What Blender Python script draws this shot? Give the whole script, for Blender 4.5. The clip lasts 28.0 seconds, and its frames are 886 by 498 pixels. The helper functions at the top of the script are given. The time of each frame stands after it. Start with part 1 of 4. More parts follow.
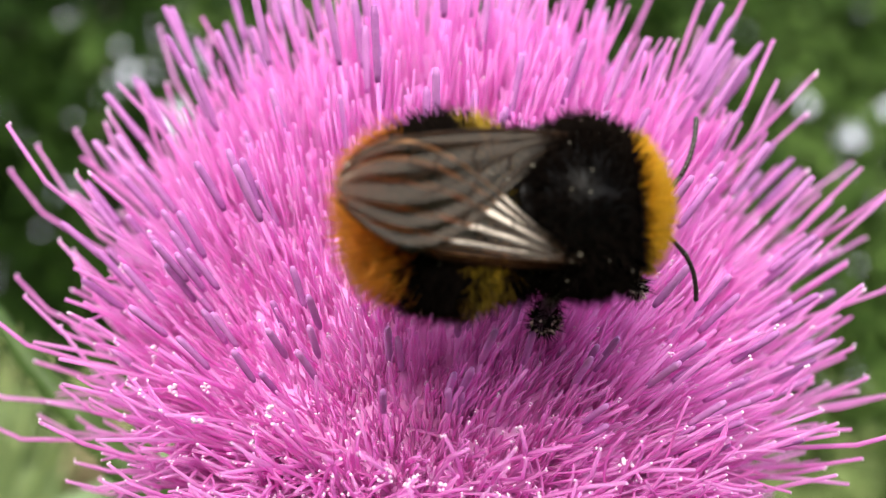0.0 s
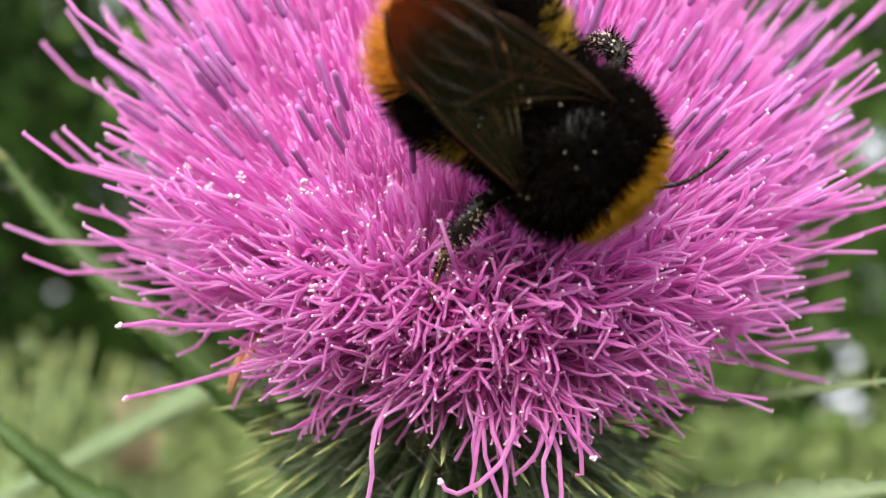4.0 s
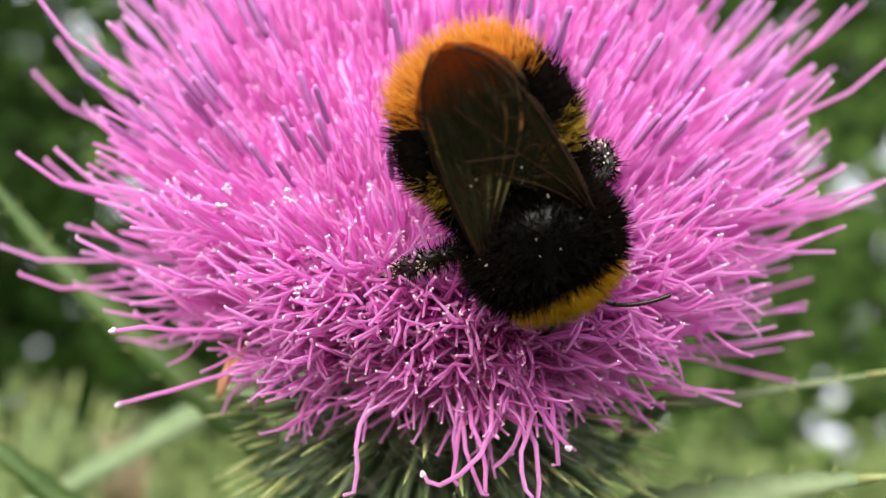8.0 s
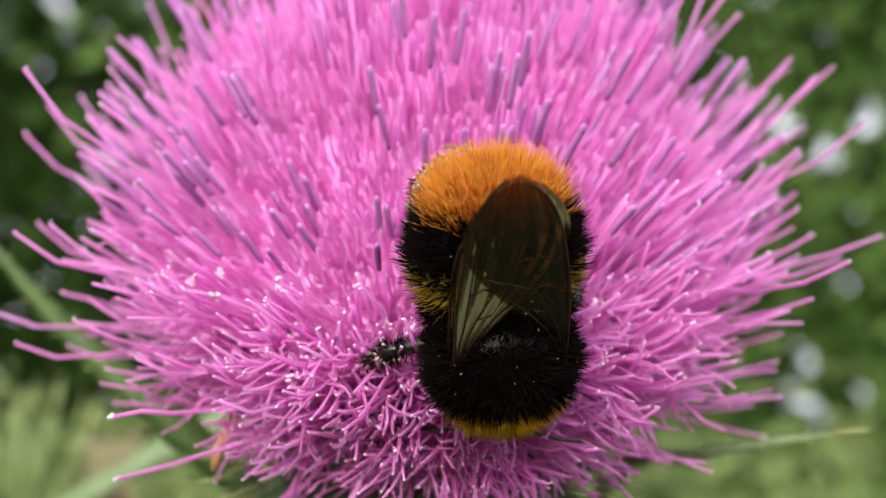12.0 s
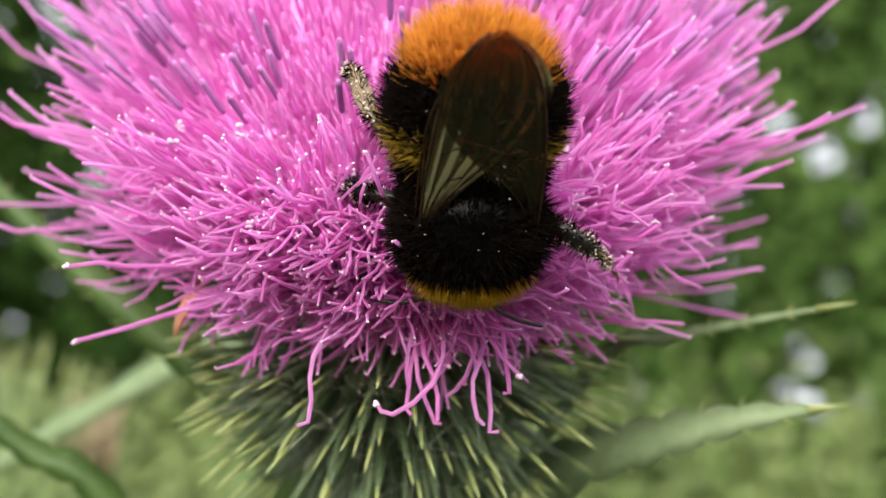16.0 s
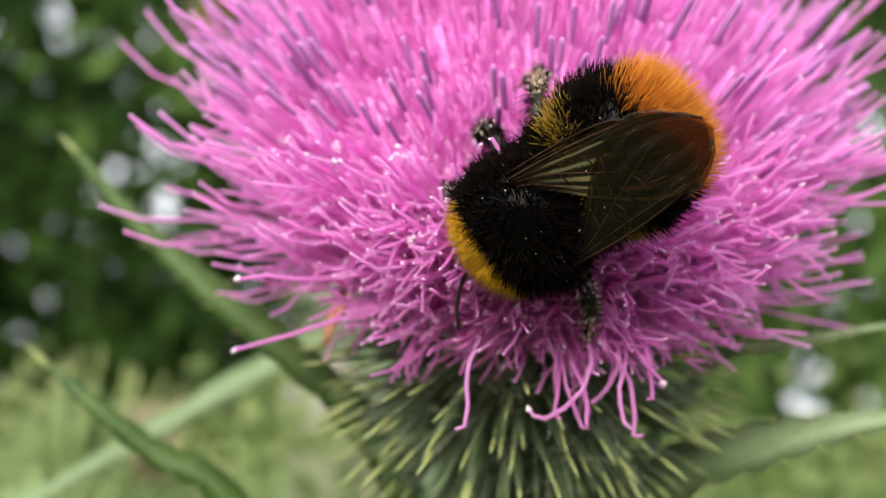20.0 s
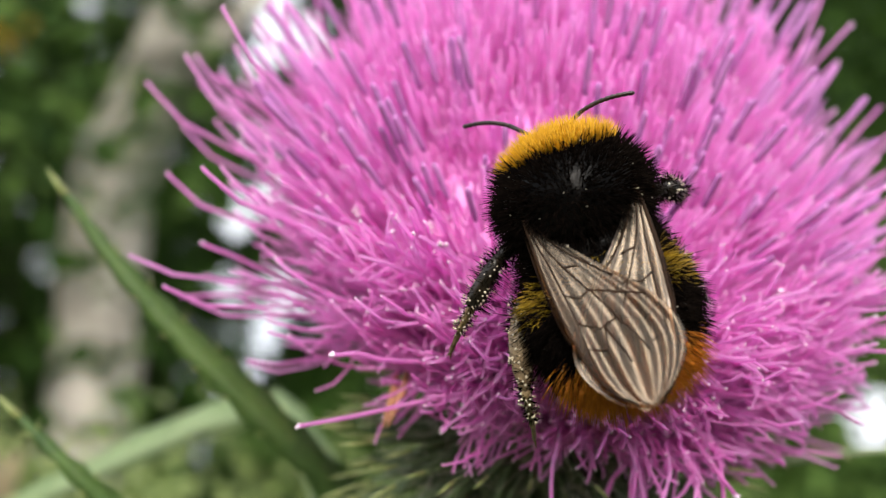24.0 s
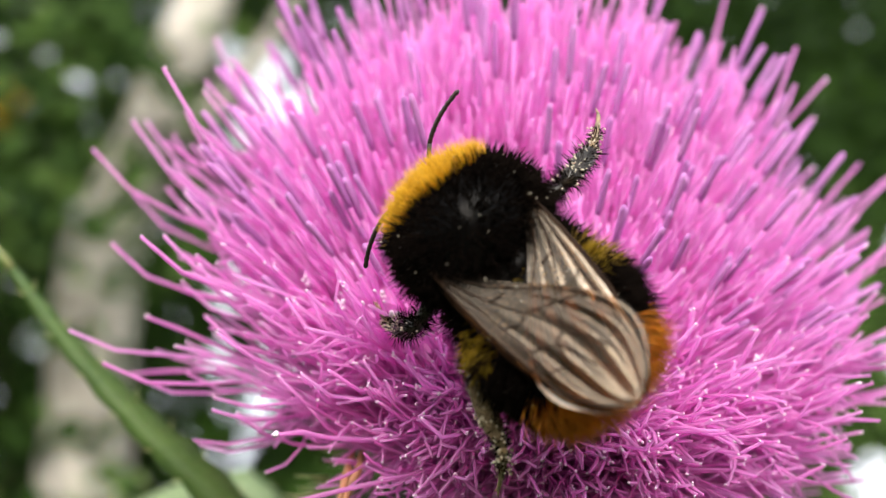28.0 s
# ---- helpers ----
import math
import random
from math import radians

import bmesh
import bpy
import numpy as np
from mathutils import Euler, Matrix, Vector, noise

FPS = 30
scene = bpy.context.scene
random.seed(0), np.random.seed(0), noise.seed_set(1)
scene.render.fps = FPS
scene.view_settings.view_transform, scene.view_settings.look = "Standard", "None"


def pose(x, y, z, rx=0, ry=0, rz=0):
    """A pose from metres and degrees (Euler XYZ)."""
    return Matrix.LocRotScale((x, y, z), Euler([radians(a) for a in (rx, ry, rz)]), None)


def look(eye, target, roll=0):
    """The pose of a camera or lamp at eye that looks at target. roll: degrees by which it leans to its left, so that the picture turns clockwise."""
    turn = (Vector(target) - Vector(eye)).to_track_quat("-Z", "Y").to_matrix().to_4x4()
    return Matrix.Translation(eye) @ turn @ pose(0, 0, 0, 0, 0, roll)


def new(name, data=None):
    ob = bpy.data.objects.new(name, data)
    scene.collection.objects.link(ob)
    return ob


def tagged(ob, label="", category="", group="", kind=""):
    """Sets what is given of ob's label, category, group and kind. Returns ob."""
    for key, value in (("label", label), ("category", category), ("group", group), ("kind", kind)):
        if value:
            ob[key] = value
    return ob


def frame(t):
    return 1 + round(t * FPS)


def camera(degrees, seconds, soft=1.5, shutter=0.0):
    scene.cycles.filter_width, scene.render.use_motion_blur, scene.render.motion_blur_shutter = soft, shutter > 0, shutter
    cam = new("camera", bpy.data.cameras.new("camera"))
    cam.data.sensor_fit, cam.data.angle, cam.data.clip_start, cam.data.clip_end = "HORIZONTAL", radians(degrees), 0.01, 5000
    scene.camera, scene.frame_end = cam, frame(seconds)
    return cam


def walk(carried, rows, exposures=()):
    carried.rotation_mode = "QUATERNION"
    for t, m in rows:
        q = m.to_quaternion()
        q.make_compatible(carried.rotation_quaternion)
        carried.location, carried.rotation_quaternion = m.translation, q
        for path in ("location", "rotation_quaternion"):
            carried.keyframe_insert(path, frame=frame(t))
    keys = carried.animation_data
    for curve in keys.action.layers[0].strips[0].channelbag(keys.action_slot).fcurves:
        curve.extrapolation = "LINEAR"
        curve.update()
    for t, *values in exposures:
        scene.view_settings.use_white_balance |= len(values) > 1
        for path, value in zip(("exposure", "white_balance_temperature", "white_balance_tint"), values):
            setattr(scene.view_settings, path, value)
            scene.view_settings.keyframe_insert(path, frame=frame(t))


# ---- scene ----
from mathutils import noise

MM = 0.001
RISE = 1.1          # height of the flower head over the ground, in metres


def mm(x, y, z):
    return Vector((x * MM, y * MM, RISE + z * MM))


# ---- camera: seconds, eye, target (millimetres round the flower head), roll ----
PATH = [
    (0, (0.13, -57.93, -0.18), (0.29, 0.86, 11.81), 5.63),
    (0.5, (-1.25, -59.12, -0.33), (-2.03, -0.57, 12.75), 6.09),
    (1, (-0.22, -59.88, -0.15), (-0.99, -1.49, 13.66), 5.77),
    (1.5, (-0.52, -59.10, 0.18), (-1.00, -0.65, 13.72), 5.85),
    (2, (-0.27, -60.15, -0.67), (-0.66, -1.71, 12.92), 5.89),
    (2.5, (0.64, -60.32, -0.75), (1.01, -1.80, 12.49), 5.34),
    (3, (-0.03, -59.14, -2.06), (0.52, -0.10, 8.57), 5.56),
    (3.5, (2.33, -58.32, -10.52), (1.64, -0.02, 3.65), 3.36),
    (4, (1.18, -56.72, -13.70), (-0.25, 1.50, 0.73), 2.29),
    (4.5, (3.50, -56.38, -15.96), (2.62, 1.50, -0.17), 1.49),
    (6.5, (0.14, -57.90, -15.34), (-0.82, -0.14, 0.85), 0.87),
    (7, (3.29, -58.27, -16.02), (1.51, -0.61, 0.45), 1.44),
    (7.5, (2.28, -58.02, -17.01), (0.79, -0.35, -0.55), 1.51),
    (8, (1.56, -58.97, -16.52), (0.89, -1.34, 0.16), 1.02),
    (8.5, (4.00, -58.66, -15.41), (2.47, -0.92, 0.83), 1.19),
    (9, (2.64, -58.94, -15.34), (1.63, -1.14, 0.75), 1.28),
    (9.5, (0.94, -60.19, -16.99), (0.30, -2.47, -0.62), 1.32),
    (10, (1.78, -59.59, -18.65), (1.29, -1.92, -2.11), 0.79),
    (10.5, (1.86, -60.20, -19.29), (1.45, -2.49, -2.88), 0.72),
    (11, (0.00, -60.74, -17.42), (-0.00, -3.07, -0.88), -0.00),
    (11.5, (-5.03, -63.13, -10.38), (-4.31, -5.10, 4.85), 0.73),
    (12, (1.11, -63.09, -11.07), (1.57, -4.99, 3.88), 0.48),
    (12.5, (-0.20, -61.70, -10.26), (0.69, -3.47, 4.17), 0.60),
    (14.5, (1.78, -61.38, -15.31), (2.44, -3.14, -0.87), 0.64),
    (15, (-0.69, -60.80, -17.43), (0.45, -2.66, -2.65), 0.80),
    (15.5, (4.22, -59.22, -18.14), (4.70, -1.21, -2.83), -0.60),
    (16, (2.94, -59.10, -18.69), (3.36, -1.13, -3.24), 0.15),
    (16.5, (1.29, -60.01, -18.20), (1.56, -1.97, -2.99), 0.10),
    (17, (0.08, -60.72, -16.54), (0.34, -2.67, -1.35), 0.26),
    (17.5, (0.19, -61.32, -16.33), (0.57, -3.28, -1.11), 0.06),
    (18, (0.13, -61.76, -16.73), (0.46, -3.78, -1.29), 0.51),
    (18.5, (1.62, -62.08, -17.44), (1.64, -4.12, -1.95), 0.40),
    (19, (-0.81, -62.06, -17.06), (-0.48, -4.14, -1.40), 0.17),
    (19.5, (-3.53, -63.27, -17.64), (-2.94, -5.41, -1.75), 0.08),
    (20, (-5.09, -62.84, -19.47), (-4.54, -4.99, -3.57), 0.21),
    (20.5, (-4.88, -60.81, -21.19), (-6.37, -3.18, -4.54), 0.86),
    (21, (-11.43, -61.06, -22.40), (-8.54, -3.83, -4.61), 2.20),
    (21.5, (-15.09, -60.22, -20.90), (-8.17, -3.81, -1.66), 2.82),
    (23.5, (-22.33, -59.83, -19.33), (-10.29, -4.57, 0.69), 3.69),
    (24, (-22.97, -60.05, -18.52), (-10.85, -4.57, 0.85), 2.91),
    (24.5, (-24.87, -62.59, -17.05), (-12.73, -7.24, 2.68), 2.14),
    (25, (-26.51, -61.60, -17.07), (-14.74, -6.44, 3.41), 3.30),
    (25.5, (-24.38, -61.59, -16.44), (-11.46, -6.22, 2.74), 1.74),
    (26, (-23.82, -59.19, -16.04), (-10.91, -3.99, 3.62), 2.30),
    (26.5, (-19.04, -56.68, -20.83), (-6.23, -1.99, 0.26), 2.83),
    (27, (-20.05, -56.41, -18.35), (-8.61, -1.72, 3.52), 2.62),
    (27.5, (-20.03, -57.52, -18.93), (-8.17, -2.78, 2.59), 1.97),
    (28, (-20.10, -57.04, -17.19), (-8.15, -2.74, 5.37), 1.97),
]
cam = camera(40, 28.0, soft=1.15)
cam.data.dof.use_dof = True
cam.data.dof.focus_distance = 0.0574
cam.data.dof.aperture_fstop = 34.0
walk(cam, [(t, look(mm(*eye), mm(*target), roll)) for t, eye, target, roll in PATH], [(0.0, 0.88), (2.0, 0.79), (3.0, 0.72), (4.5, 0.94), (8.0, 1.0), (12.0, 0.78), (14.5, 0.97), (18.0, 0.93), (21.5, 0.9), (24.5, 0.7), (26.5, 0.76), (28.0, 0.88)])

# ---- daylight: bright overcast ----
world = bpy.data.worlds.new("world")
scene.world = world
world.use_nodes = True
wn = world.node_tree.nodes
sky = wn.new("ShaderNodeTexSky")
sky.sky_type = "NISHITA"
sky.sun_disc = False
sky.sun_elevation = radians(27)
sky.sun_rotation = radians(200)
sky.dust_density = 8.0
sky.ozone_density = 0.4
wn["Background"].inputs[1].default_value = 0.15
cloud, cloud_mix, cloud_fac = wn.new("ShaderNodeTexNoise"), wn.new("ShaderNodeMix"), wn.new("ShaderNodeMapRange")
cloud.inputs["Scale"].default_value, cloud.inputs["Detail"].default_value = 2.2, 5.0
cloud_fac.inputs[1].default_value, cloud_fac.inputs[2].default_value, cloud_fac.inputs[3].default_value = 0.3, 0.6, 0.55
cloud_mix.data_type = "RGBA"
cloud_mix.inputs[7].default_value = (7.6, 7.8, 8.2, 1)
for a, b in ((cloud.outputs["Fac"], cloud_fac.inputs[0]), (cloud_fac.outputs[0], cloud_mix.inputs[0]), (sky.outputs[0], cloud_mix.inputs[6]), (cloud_mix.outputs[2], wn["Background"].inputs[0])):
    world.node_tree.links.new(a, b)
sun_data = bpy.data.lights.new("sun", "SUN")
sun_data.energy, sun_data.angle, sun_data.color = 1.6, radians(25), (1.0, 0.97, 0.92)
sun = new("sun", sun_data)
sun.matrix_world = look((0, 0, 6), (0.5, 2.8, 4.55))


# ---- materials ----
def material(name, low, high, rough=0.5, scale=400.0, bump=0.0, translucent=0.0, sheen=0.0, spec=0.5, rand=0.0, stretch=(1, 1, 1), island=False):
    """Two tones mixed by noise at two scales; rand: spread in brightness from piece to piece."""
    m = bpy.data.materials.new(name)
    m.use_nodes = True
    nt = m.node_tree
    n, l = nt.nodes, nt.links
    b = n["Principled BSDF"]
    b.inputs["Roughness"].default_value = rough
    b.inputs["Specular IOR Level"].default_value = spec
    b.inputs["Sheen Weight"].default_value = sheen
    geo = n.new("ShaderNodeTexCoord")
    mp = n.new("ShaderNodeMapping")
    mp.inputs["Scale"].default_value = stretch
    l.new(geo.outputs["Object"], mp.inputs[0])
    t1, t2 = n.new("ShaderNodeTexNoise"), n.new("ShaderNodeTexNoise")
    t1.inputs["Scale"].default_value, t2.inputs["Scale"].default_value = scale, scale * 7
    t1.inputs["Detail"].default_value = 4
    l.new(mp.outputs[0], t1.inputs[0])
    l.new(mp.outputs[0], t2.inputs[0])
    add = n.new("ShaderNodeMath")
    add.operation = "MULTIPLY_ADD"
    l.new(t2.outputs["Fac"], add.inputs[0])
    add.inputs[1].default_value = 0.5
    l.new(t1.outputs["Fac"], add.inputs[2])
    rg = n.new("ShaderNodeMapRange")
    rg.inputs[1].default_value, rg.inputs[2].default_value = 0.5, 1.0
    l.new(add.outputs[0], rg.inputs[0])
    fac = rg.outputs[0]
    if rand:
        src = n.new("ShaderNodeNewGeometry").outputs["Random Per Island"] if island else n.new("ShaderNodeObjectInfo").outputs["Random"]
        sp = n.new("ShaderNodeMath")
        sp.operation = "MULTIPLY_ADD"
        l.new(src, sp.inputs[0])
        sp.inputs[1].default_value = rand
        sub = n.new("ShaderNodeMath")
        sub.operation = "MULTIPLY_ADD"
        l.new(fac, sub.inputs[0])
        sub.inputs[1].default_value, sub.inputs[2].default_value = 1 - rand, 0.0
        l.new(sub.outputs[0], sp.inputs[2])
        fac = sp.outputs[0]
    mix = n.new("ShaderNodeMix")
    mix.data_type = "RGBA"
    l.new(fac, mix.inputs[0])
    mix.inputs[6].default_value, mix.inputs[7].default_value = (*low, 1), (*high, 1)
    l.new(mix.outputs[2], b.inputs["Base Color"])
    if bump:
        bp = n.new("ShaderNodeBump")
        bp.inputs["Strength"].default_value, bp.inputs["Distance"].default_value = bump, 0.0001
        l.new(add.outputs[0], bp.inputs["Height"])
        l.new(bp.outputs[0], b.inputs["Normal"])
    if translucent:
        tr, ms = n.new("ShaderNodeBsdfTranslucent"), n.new("ShaderNodeMixShader")
        l.new(mix.outputs[2], tr.inputs[0])
        ms.inputs[0].default_value = translucent
        l.new(b.outputs[0], ms.inputs[1])
        l.new(tr.outputs[0], ms.inputs[2])
        l.new(ms.outputs[0], n["Material Output"].inputs[0])
    return m


PINK = material("pink_floret", (0.91, 0.33, 0.77), (0.95, 0.58, 0.90), 0.5, 300, translucent=0.68, rand=0.5)
PINK_MASS = material("pink_floret_mass", (0.91, 0.33, 0.77), (0.95, 0.58, 0.90), 0.5, 300, translucent=0.68, rand=0.5, island=True)
PURPLE = material("purple_anther", (0.36, 0.10, 0.36), (0.58, 0.24, 0.56), 0.6, 900, rand=0.5)
PURPLE_MASS = material("purple_anther_mass", (0.36, 0.10, 0.36), (0.58, 0.24, 0.56), 0.6, 900, rand=0.5, island=True)
POLLEN = material("pollen", (0.88, 0.60, 0.80), (0.94, 0.79, 0.90), 0.7, 3000)
GRAIN = material("pollen_grain", (0.6, 0.5, 0.35), (0.85, 0.78, 0.62), 0.6, 3000)
HEART = material("floret_base", (0.91, 0.30, 0.74), (0.95, 0.55, 0.89), 0.7, 700, bump=0.8)
BRACT = material("bract_green", (0.038, 0.07, 0.026), (0.145, 0.20, 0.082), 0.5, 500, bump=0.4, rand=0.4)
SPINE = material("spine_yellow", (0.24, 0.30, 0.095), (0.42, 0.47, 0.18), 0.45, 900)
CALYX = material("involucre_green", (0.09, 0.11, 0.045), (0.30, 0.33, 0.18), 0.65, 400, bump=0.6)
WEB = material("cobweb_hair", (0.34, 0.35, 0.25), (0.54, 0.54, 0.44), 0.6, 900)
WITHERED = material("withered_floret", (0.36, 0.15, 0.07), (0.62, 0.32, 0.17), 0.7, 900, bump=0.4)
FADED = material("faded_tuft", (0.20, 0.17, 0.085), (0.36, 0.27, 0.16), 0.7, 300)
STEM = material("stem_green", (0.10, 0.17, 0.05), (0.2, 0.29, 0.10), 0.55, 300, bump=0.4, stretch=(1, 1, 0.2))
LEAF = material("thistle_leaf", (0.05, 0.11, 0.022), (0.12, 0.21, 0.048), 0.5, 250, bump=0.4, translucent=0.25)
PALE_LEAF = material("pale_thistle_leaf", (0.18, 0.27, 0.11), (0.31, 0.41, 0.21), 0.55, 200, bump=0.3, translucent=0.3)
BUD = material("bud_green", (0.13, 0.19, 0.06), (0.27, 0.35, 0.13), 0.6, 200, bump=0.4)
HEDGE = material("hedge_leaf", (0.005, 0.019, 0.0025), (0.044, 0.095, 0.012), 0.7, 8, spec=0.12, translucent=0.3, rand=0.45, island=True)
# Paler copy of the hedge leaf: brighter light is put into the colour.
LIT_LEAF = material("lit_hedge_leaf", (0.07, 0.145, 0.027), (0.19, 0.31, 0.075), 0.6, 8, spec=0.15, translucent=0.35, rand=0.5, island=True)
# Hedge leaf again, with the shade of the hedge's depth painted into the colour.
HEDGE_SHADE_TONE = material("hedge_leaf_shade_tone", (0.004, 0.012, 0.003), (0.018, 0.038, 0.007), 0.7, 5, spec=0.12, translucent=0.15, rand=0.5, island=True)
BARK = material("pale_bark", (0.10, 0.085, 0.06), (0.78, 0.73, 0.64), 0.8, 13, bump=0.8)
TWIG = material("twig_brown", (0.06, 0.045, 0.03), (0.12, 0.09, 0.06), 0.8, 60, bump=0.5)
BLOSSOM = material("yellow_petal", (0.7, 0.42, 0.02), (0.85, 0.6, 0.06), 0.5, 100, translucent=0.3)
UNDERGROWTH = material("undergrowth_leaf", (0.09, 0.14, 0.035), (0.27, 0.34, 0.10), 0.6, 30, translucent=0.3, rand=0.5, island=True)
SOIL = material("meadow_ground", (0.02, 0.032, 0.010), (0.06, 0.075, 0.026), 0.9, 3, bump=0.5)

BLACK_FUR = material("black_fur", (0.004, 0.003, 0.0025), (0.014, 0.010, 0.008), 1.0, 700, spec=0.0, rand=0.7, island=True)
BLACK_SKIN = material("black_cuticle", (0.003, 0.003, 0.003), (0.006, 0.005, 0.005), 0.3, 900, bump=0.5, spec=0.12)
YELLOW_FUR = material("yellow_fur", (0.55, 0.27, 0.004), (0.95, 0.57, 0.010), 0.6, 700, translucent=0.25, rand=0.7, island=True)
LEMON_FUR = material("lemon_fur", (0.19, 0.10, 0.004), (0.64, 0.43, 0.016), 0.6, 700, translucent=0.2, rand=0.7, island=True)
ORANGE_FUR = material("orange_fur", (0.52, 0.15, 0.010), (0.98, 0.45, 0.03), 0.6, 700, translucent=0.4, rand=0.7, island=True)
TAIL_SKIN = material("tail_skin", (0.05, 0.012, 0.002), (0.12, 0.03, 0.004), 0.7, 700)
LEG_SKIN = material("leg_cuticle", (0.008, 0.006, 0.005), (0.03, 0.018, 0.01), 0.3, 1500, bump=0.4)
TARSUS_SKIN = material("rusty_tarsus", (0.05, 0.024, 0.010), (0.42, 0.29, 0.14), 0.4, 1500, bump=0.3)
BASKET = material("tan_hind_tibia", (0.10, 0.065, 0.035), (0.36, 0.26, 0.15), 0.3, 1500)
EYE = material("compound_eye", (0.006, 0.005, 0.006), (0.02, 0.016, 0.016), 0.15, 4000, bump=0.4)
VEIN = material("wing_vein", (0.014, 0.007, 0.004), (0.04, 0.02, 0.01), 0.6, 1500, spec=0.08)


def wing_material():
    """A clear smoky membrane: light goes through it with a brown tint, and it mirrors the sky in streaks."""
    m = bpy.data.materials.new("wing_membrane")
    m.use_nodes = True
    nt = m.node_tree
    n, l = nt.nodes, nt.links
    n.remove(n["Principled BSDF"])
    clear, gloss, mix, fr = (n.new("ShaderNode" + k) for k in ("BsdfTransparent", "BsdfGlossy", "MixShader", "Fresnel"))
    clear.inputs[0].default_value = (0.36, 0.20, 0.10, 1)
    gloss.inputs["Roughness"].default_value = 0.32
    gloss.inputs[0].default_value = (1.0, 0.82, 0.63, 1)
    co, mp, wv = n.new("ShaderNodeTexCoord"), n.new("ShaderNodeMapping"), n.new("ShaderNodeTexNoise")
    mp.inputs["Scale"].default_value = (300, 1100, 300)
    wv.inputs["Scale"].default_value = 1.0
    wv.inputs["Detail"].default_value = 3.0
    bp = n.new("ShaderNodeBump")
    bp.inputs["Strength"].default_value, bp.inputs["Distance"].default_value = 0.45, 0.0002
    l.new(co.outputs["Object"], mp.inputs[0])
    l.new(mp.outputs[0], wv.inputs[0])
    l.new(wv.outputs["Fac"], bp.inputs["Height"])
    l.new(bp.outputs[0], gloss.inputs["Normal"])
    l.new(bp.outputs[0], fr.inputs["Normal"])
    fr.inputs["IOR"].default_value = 1.64
    l.new(fr.outputs[0], mix.inputs[0])
    l.new(clear.outputs[0], mix.inputs[1])
    l.new(gloss.outputs[0], mix.inputs[2])
    l.new(mix.outputs[0], n["Material Output"].inputs[0])
    return m


WING = wing_material()


# ---- mesh helpers: a shape is (vertices, faces), in millimetres ----
def tube(path, radii, sides=5, cap=True):
    """A round rod along a path; radii: one for each point."""
    pts = [Vector(p) for p in path]
    v, f = [], []
    side = Vector((1, 0, 0))
    for i, p in enumerate(pts):
        d = (pts[min(i + 1, len(pts) - 1)] - pts[max(i - 1, 0)]).normalized()
        side = (side - d * side.dot(d))
        if side.length < 1e-4:
            side = d.orthogonal()
        side.normalize()
        other = d.cross(side)
        for k in range(sides):
            a = 2 * math.pi * k / sides
            v.append(tuple(p + (side * math.cos(a) + other * math.sin(a)) * radii[i]))
    for i in range(len(pts) - 1):
        for k in range(sides):
            a, b = i * sides + k, i * sides + (k + 1) % sides
            f.append((a, b, b + sides, a + sides))
    if cap:
        f.append(tuple(range(sides))[::-1])
        f.append(tuple(range(len(v) - sides, len(v))))
    return v, f


def join(*shapes):
    v, f = [], []
    for sv, sf in shapes:
        k = len(v)
        v += [tuple(p) for p in sv]
        f += [tuple(i + k for i in face) for face in sf]
    return v, f


def moved(shape, m):
    return [tuple(m @ Vector(p)) for p in shape[0]], shape[1]


def egg(center, radii, nu=24, nv=14, power=1.0):
    """A closed rounded body."""
    v, f = [], []
    for j in range(1, nv):
        b = math.pi * j / nv
        for i in range(nu):
            a = 2 * math.pi * i / nu
            v.append((center[0] - radii[0] * math.cos(b), center[1] + radii[1] * math.sin(b) ** power * math.cos(a), center[2] + radii[2] * math.sin(b) ** power * math.sin(a)))
    for j in range(nv - 2):
        for i in range(nu):
            a, c = j * nu + i, j * nu + (i + 1) % nu
            f.append((a, a + nu, c + nu, c))
    v += [(center[0] - radii[0], center[1], center[2]), (center[0] + radii[0], center[1], center[2])]
    n = len(v)
    last = (nv - 2) * nu
    for i in range(nu):
        f.append((n - 2, i, (i + 1) % nu))
        f.append((n - 1, last + (i + 1) % nu, last + i))
    return v, f


def mesh_of(name, shape, mats, smooth=True, index=None):
    me = bpy.data.meshes.new(name)
    me.from_pydata([(x * MM, y * MM, z * MM) for x, y, z in shape[0]], [], shape[1])
    for m in mats if isinstance(mats, (list, tuple)) else [mats]:
        me.materials.append(m)
    if smooth:
        me.polygons.foreach_set("use_smooth", [True] * len(me.polygons))
    if index is not None:
        me.polygons.foreach_set("material_index", index)
    me.update()
    return me


def part(name, shape, mat, parent, label="", kind="", at=None):
    ob = new(name, mesh_of(name, shape, mat))
    ob.parent = parent
    if at is not None:
        ob.matrix_basis = at
    return tagged(ob, label=label, kind=kind)


def thing(name, label, category, place=(0, 0, 0), group=""):
    ob = new(name)
    ob.empty_display_size = 0.005
    ob.location = mm(*place)
    return tagged(ob, label, category, group)


def frame_of(direction, out):
    """A turn whose z runs along direction and whose x leans towards out."""
    z = Vector(direction).normalized()
    x = (Vector(out) - z * Vector(out).dot(z))
    x = x.normalized() if x.length > 1e-5 else z.orthogonal().normalized()
    y = z.cross(x)
    return Matrix((x, y, z)).transposed().to_4x4()


rng = random.Random(7)

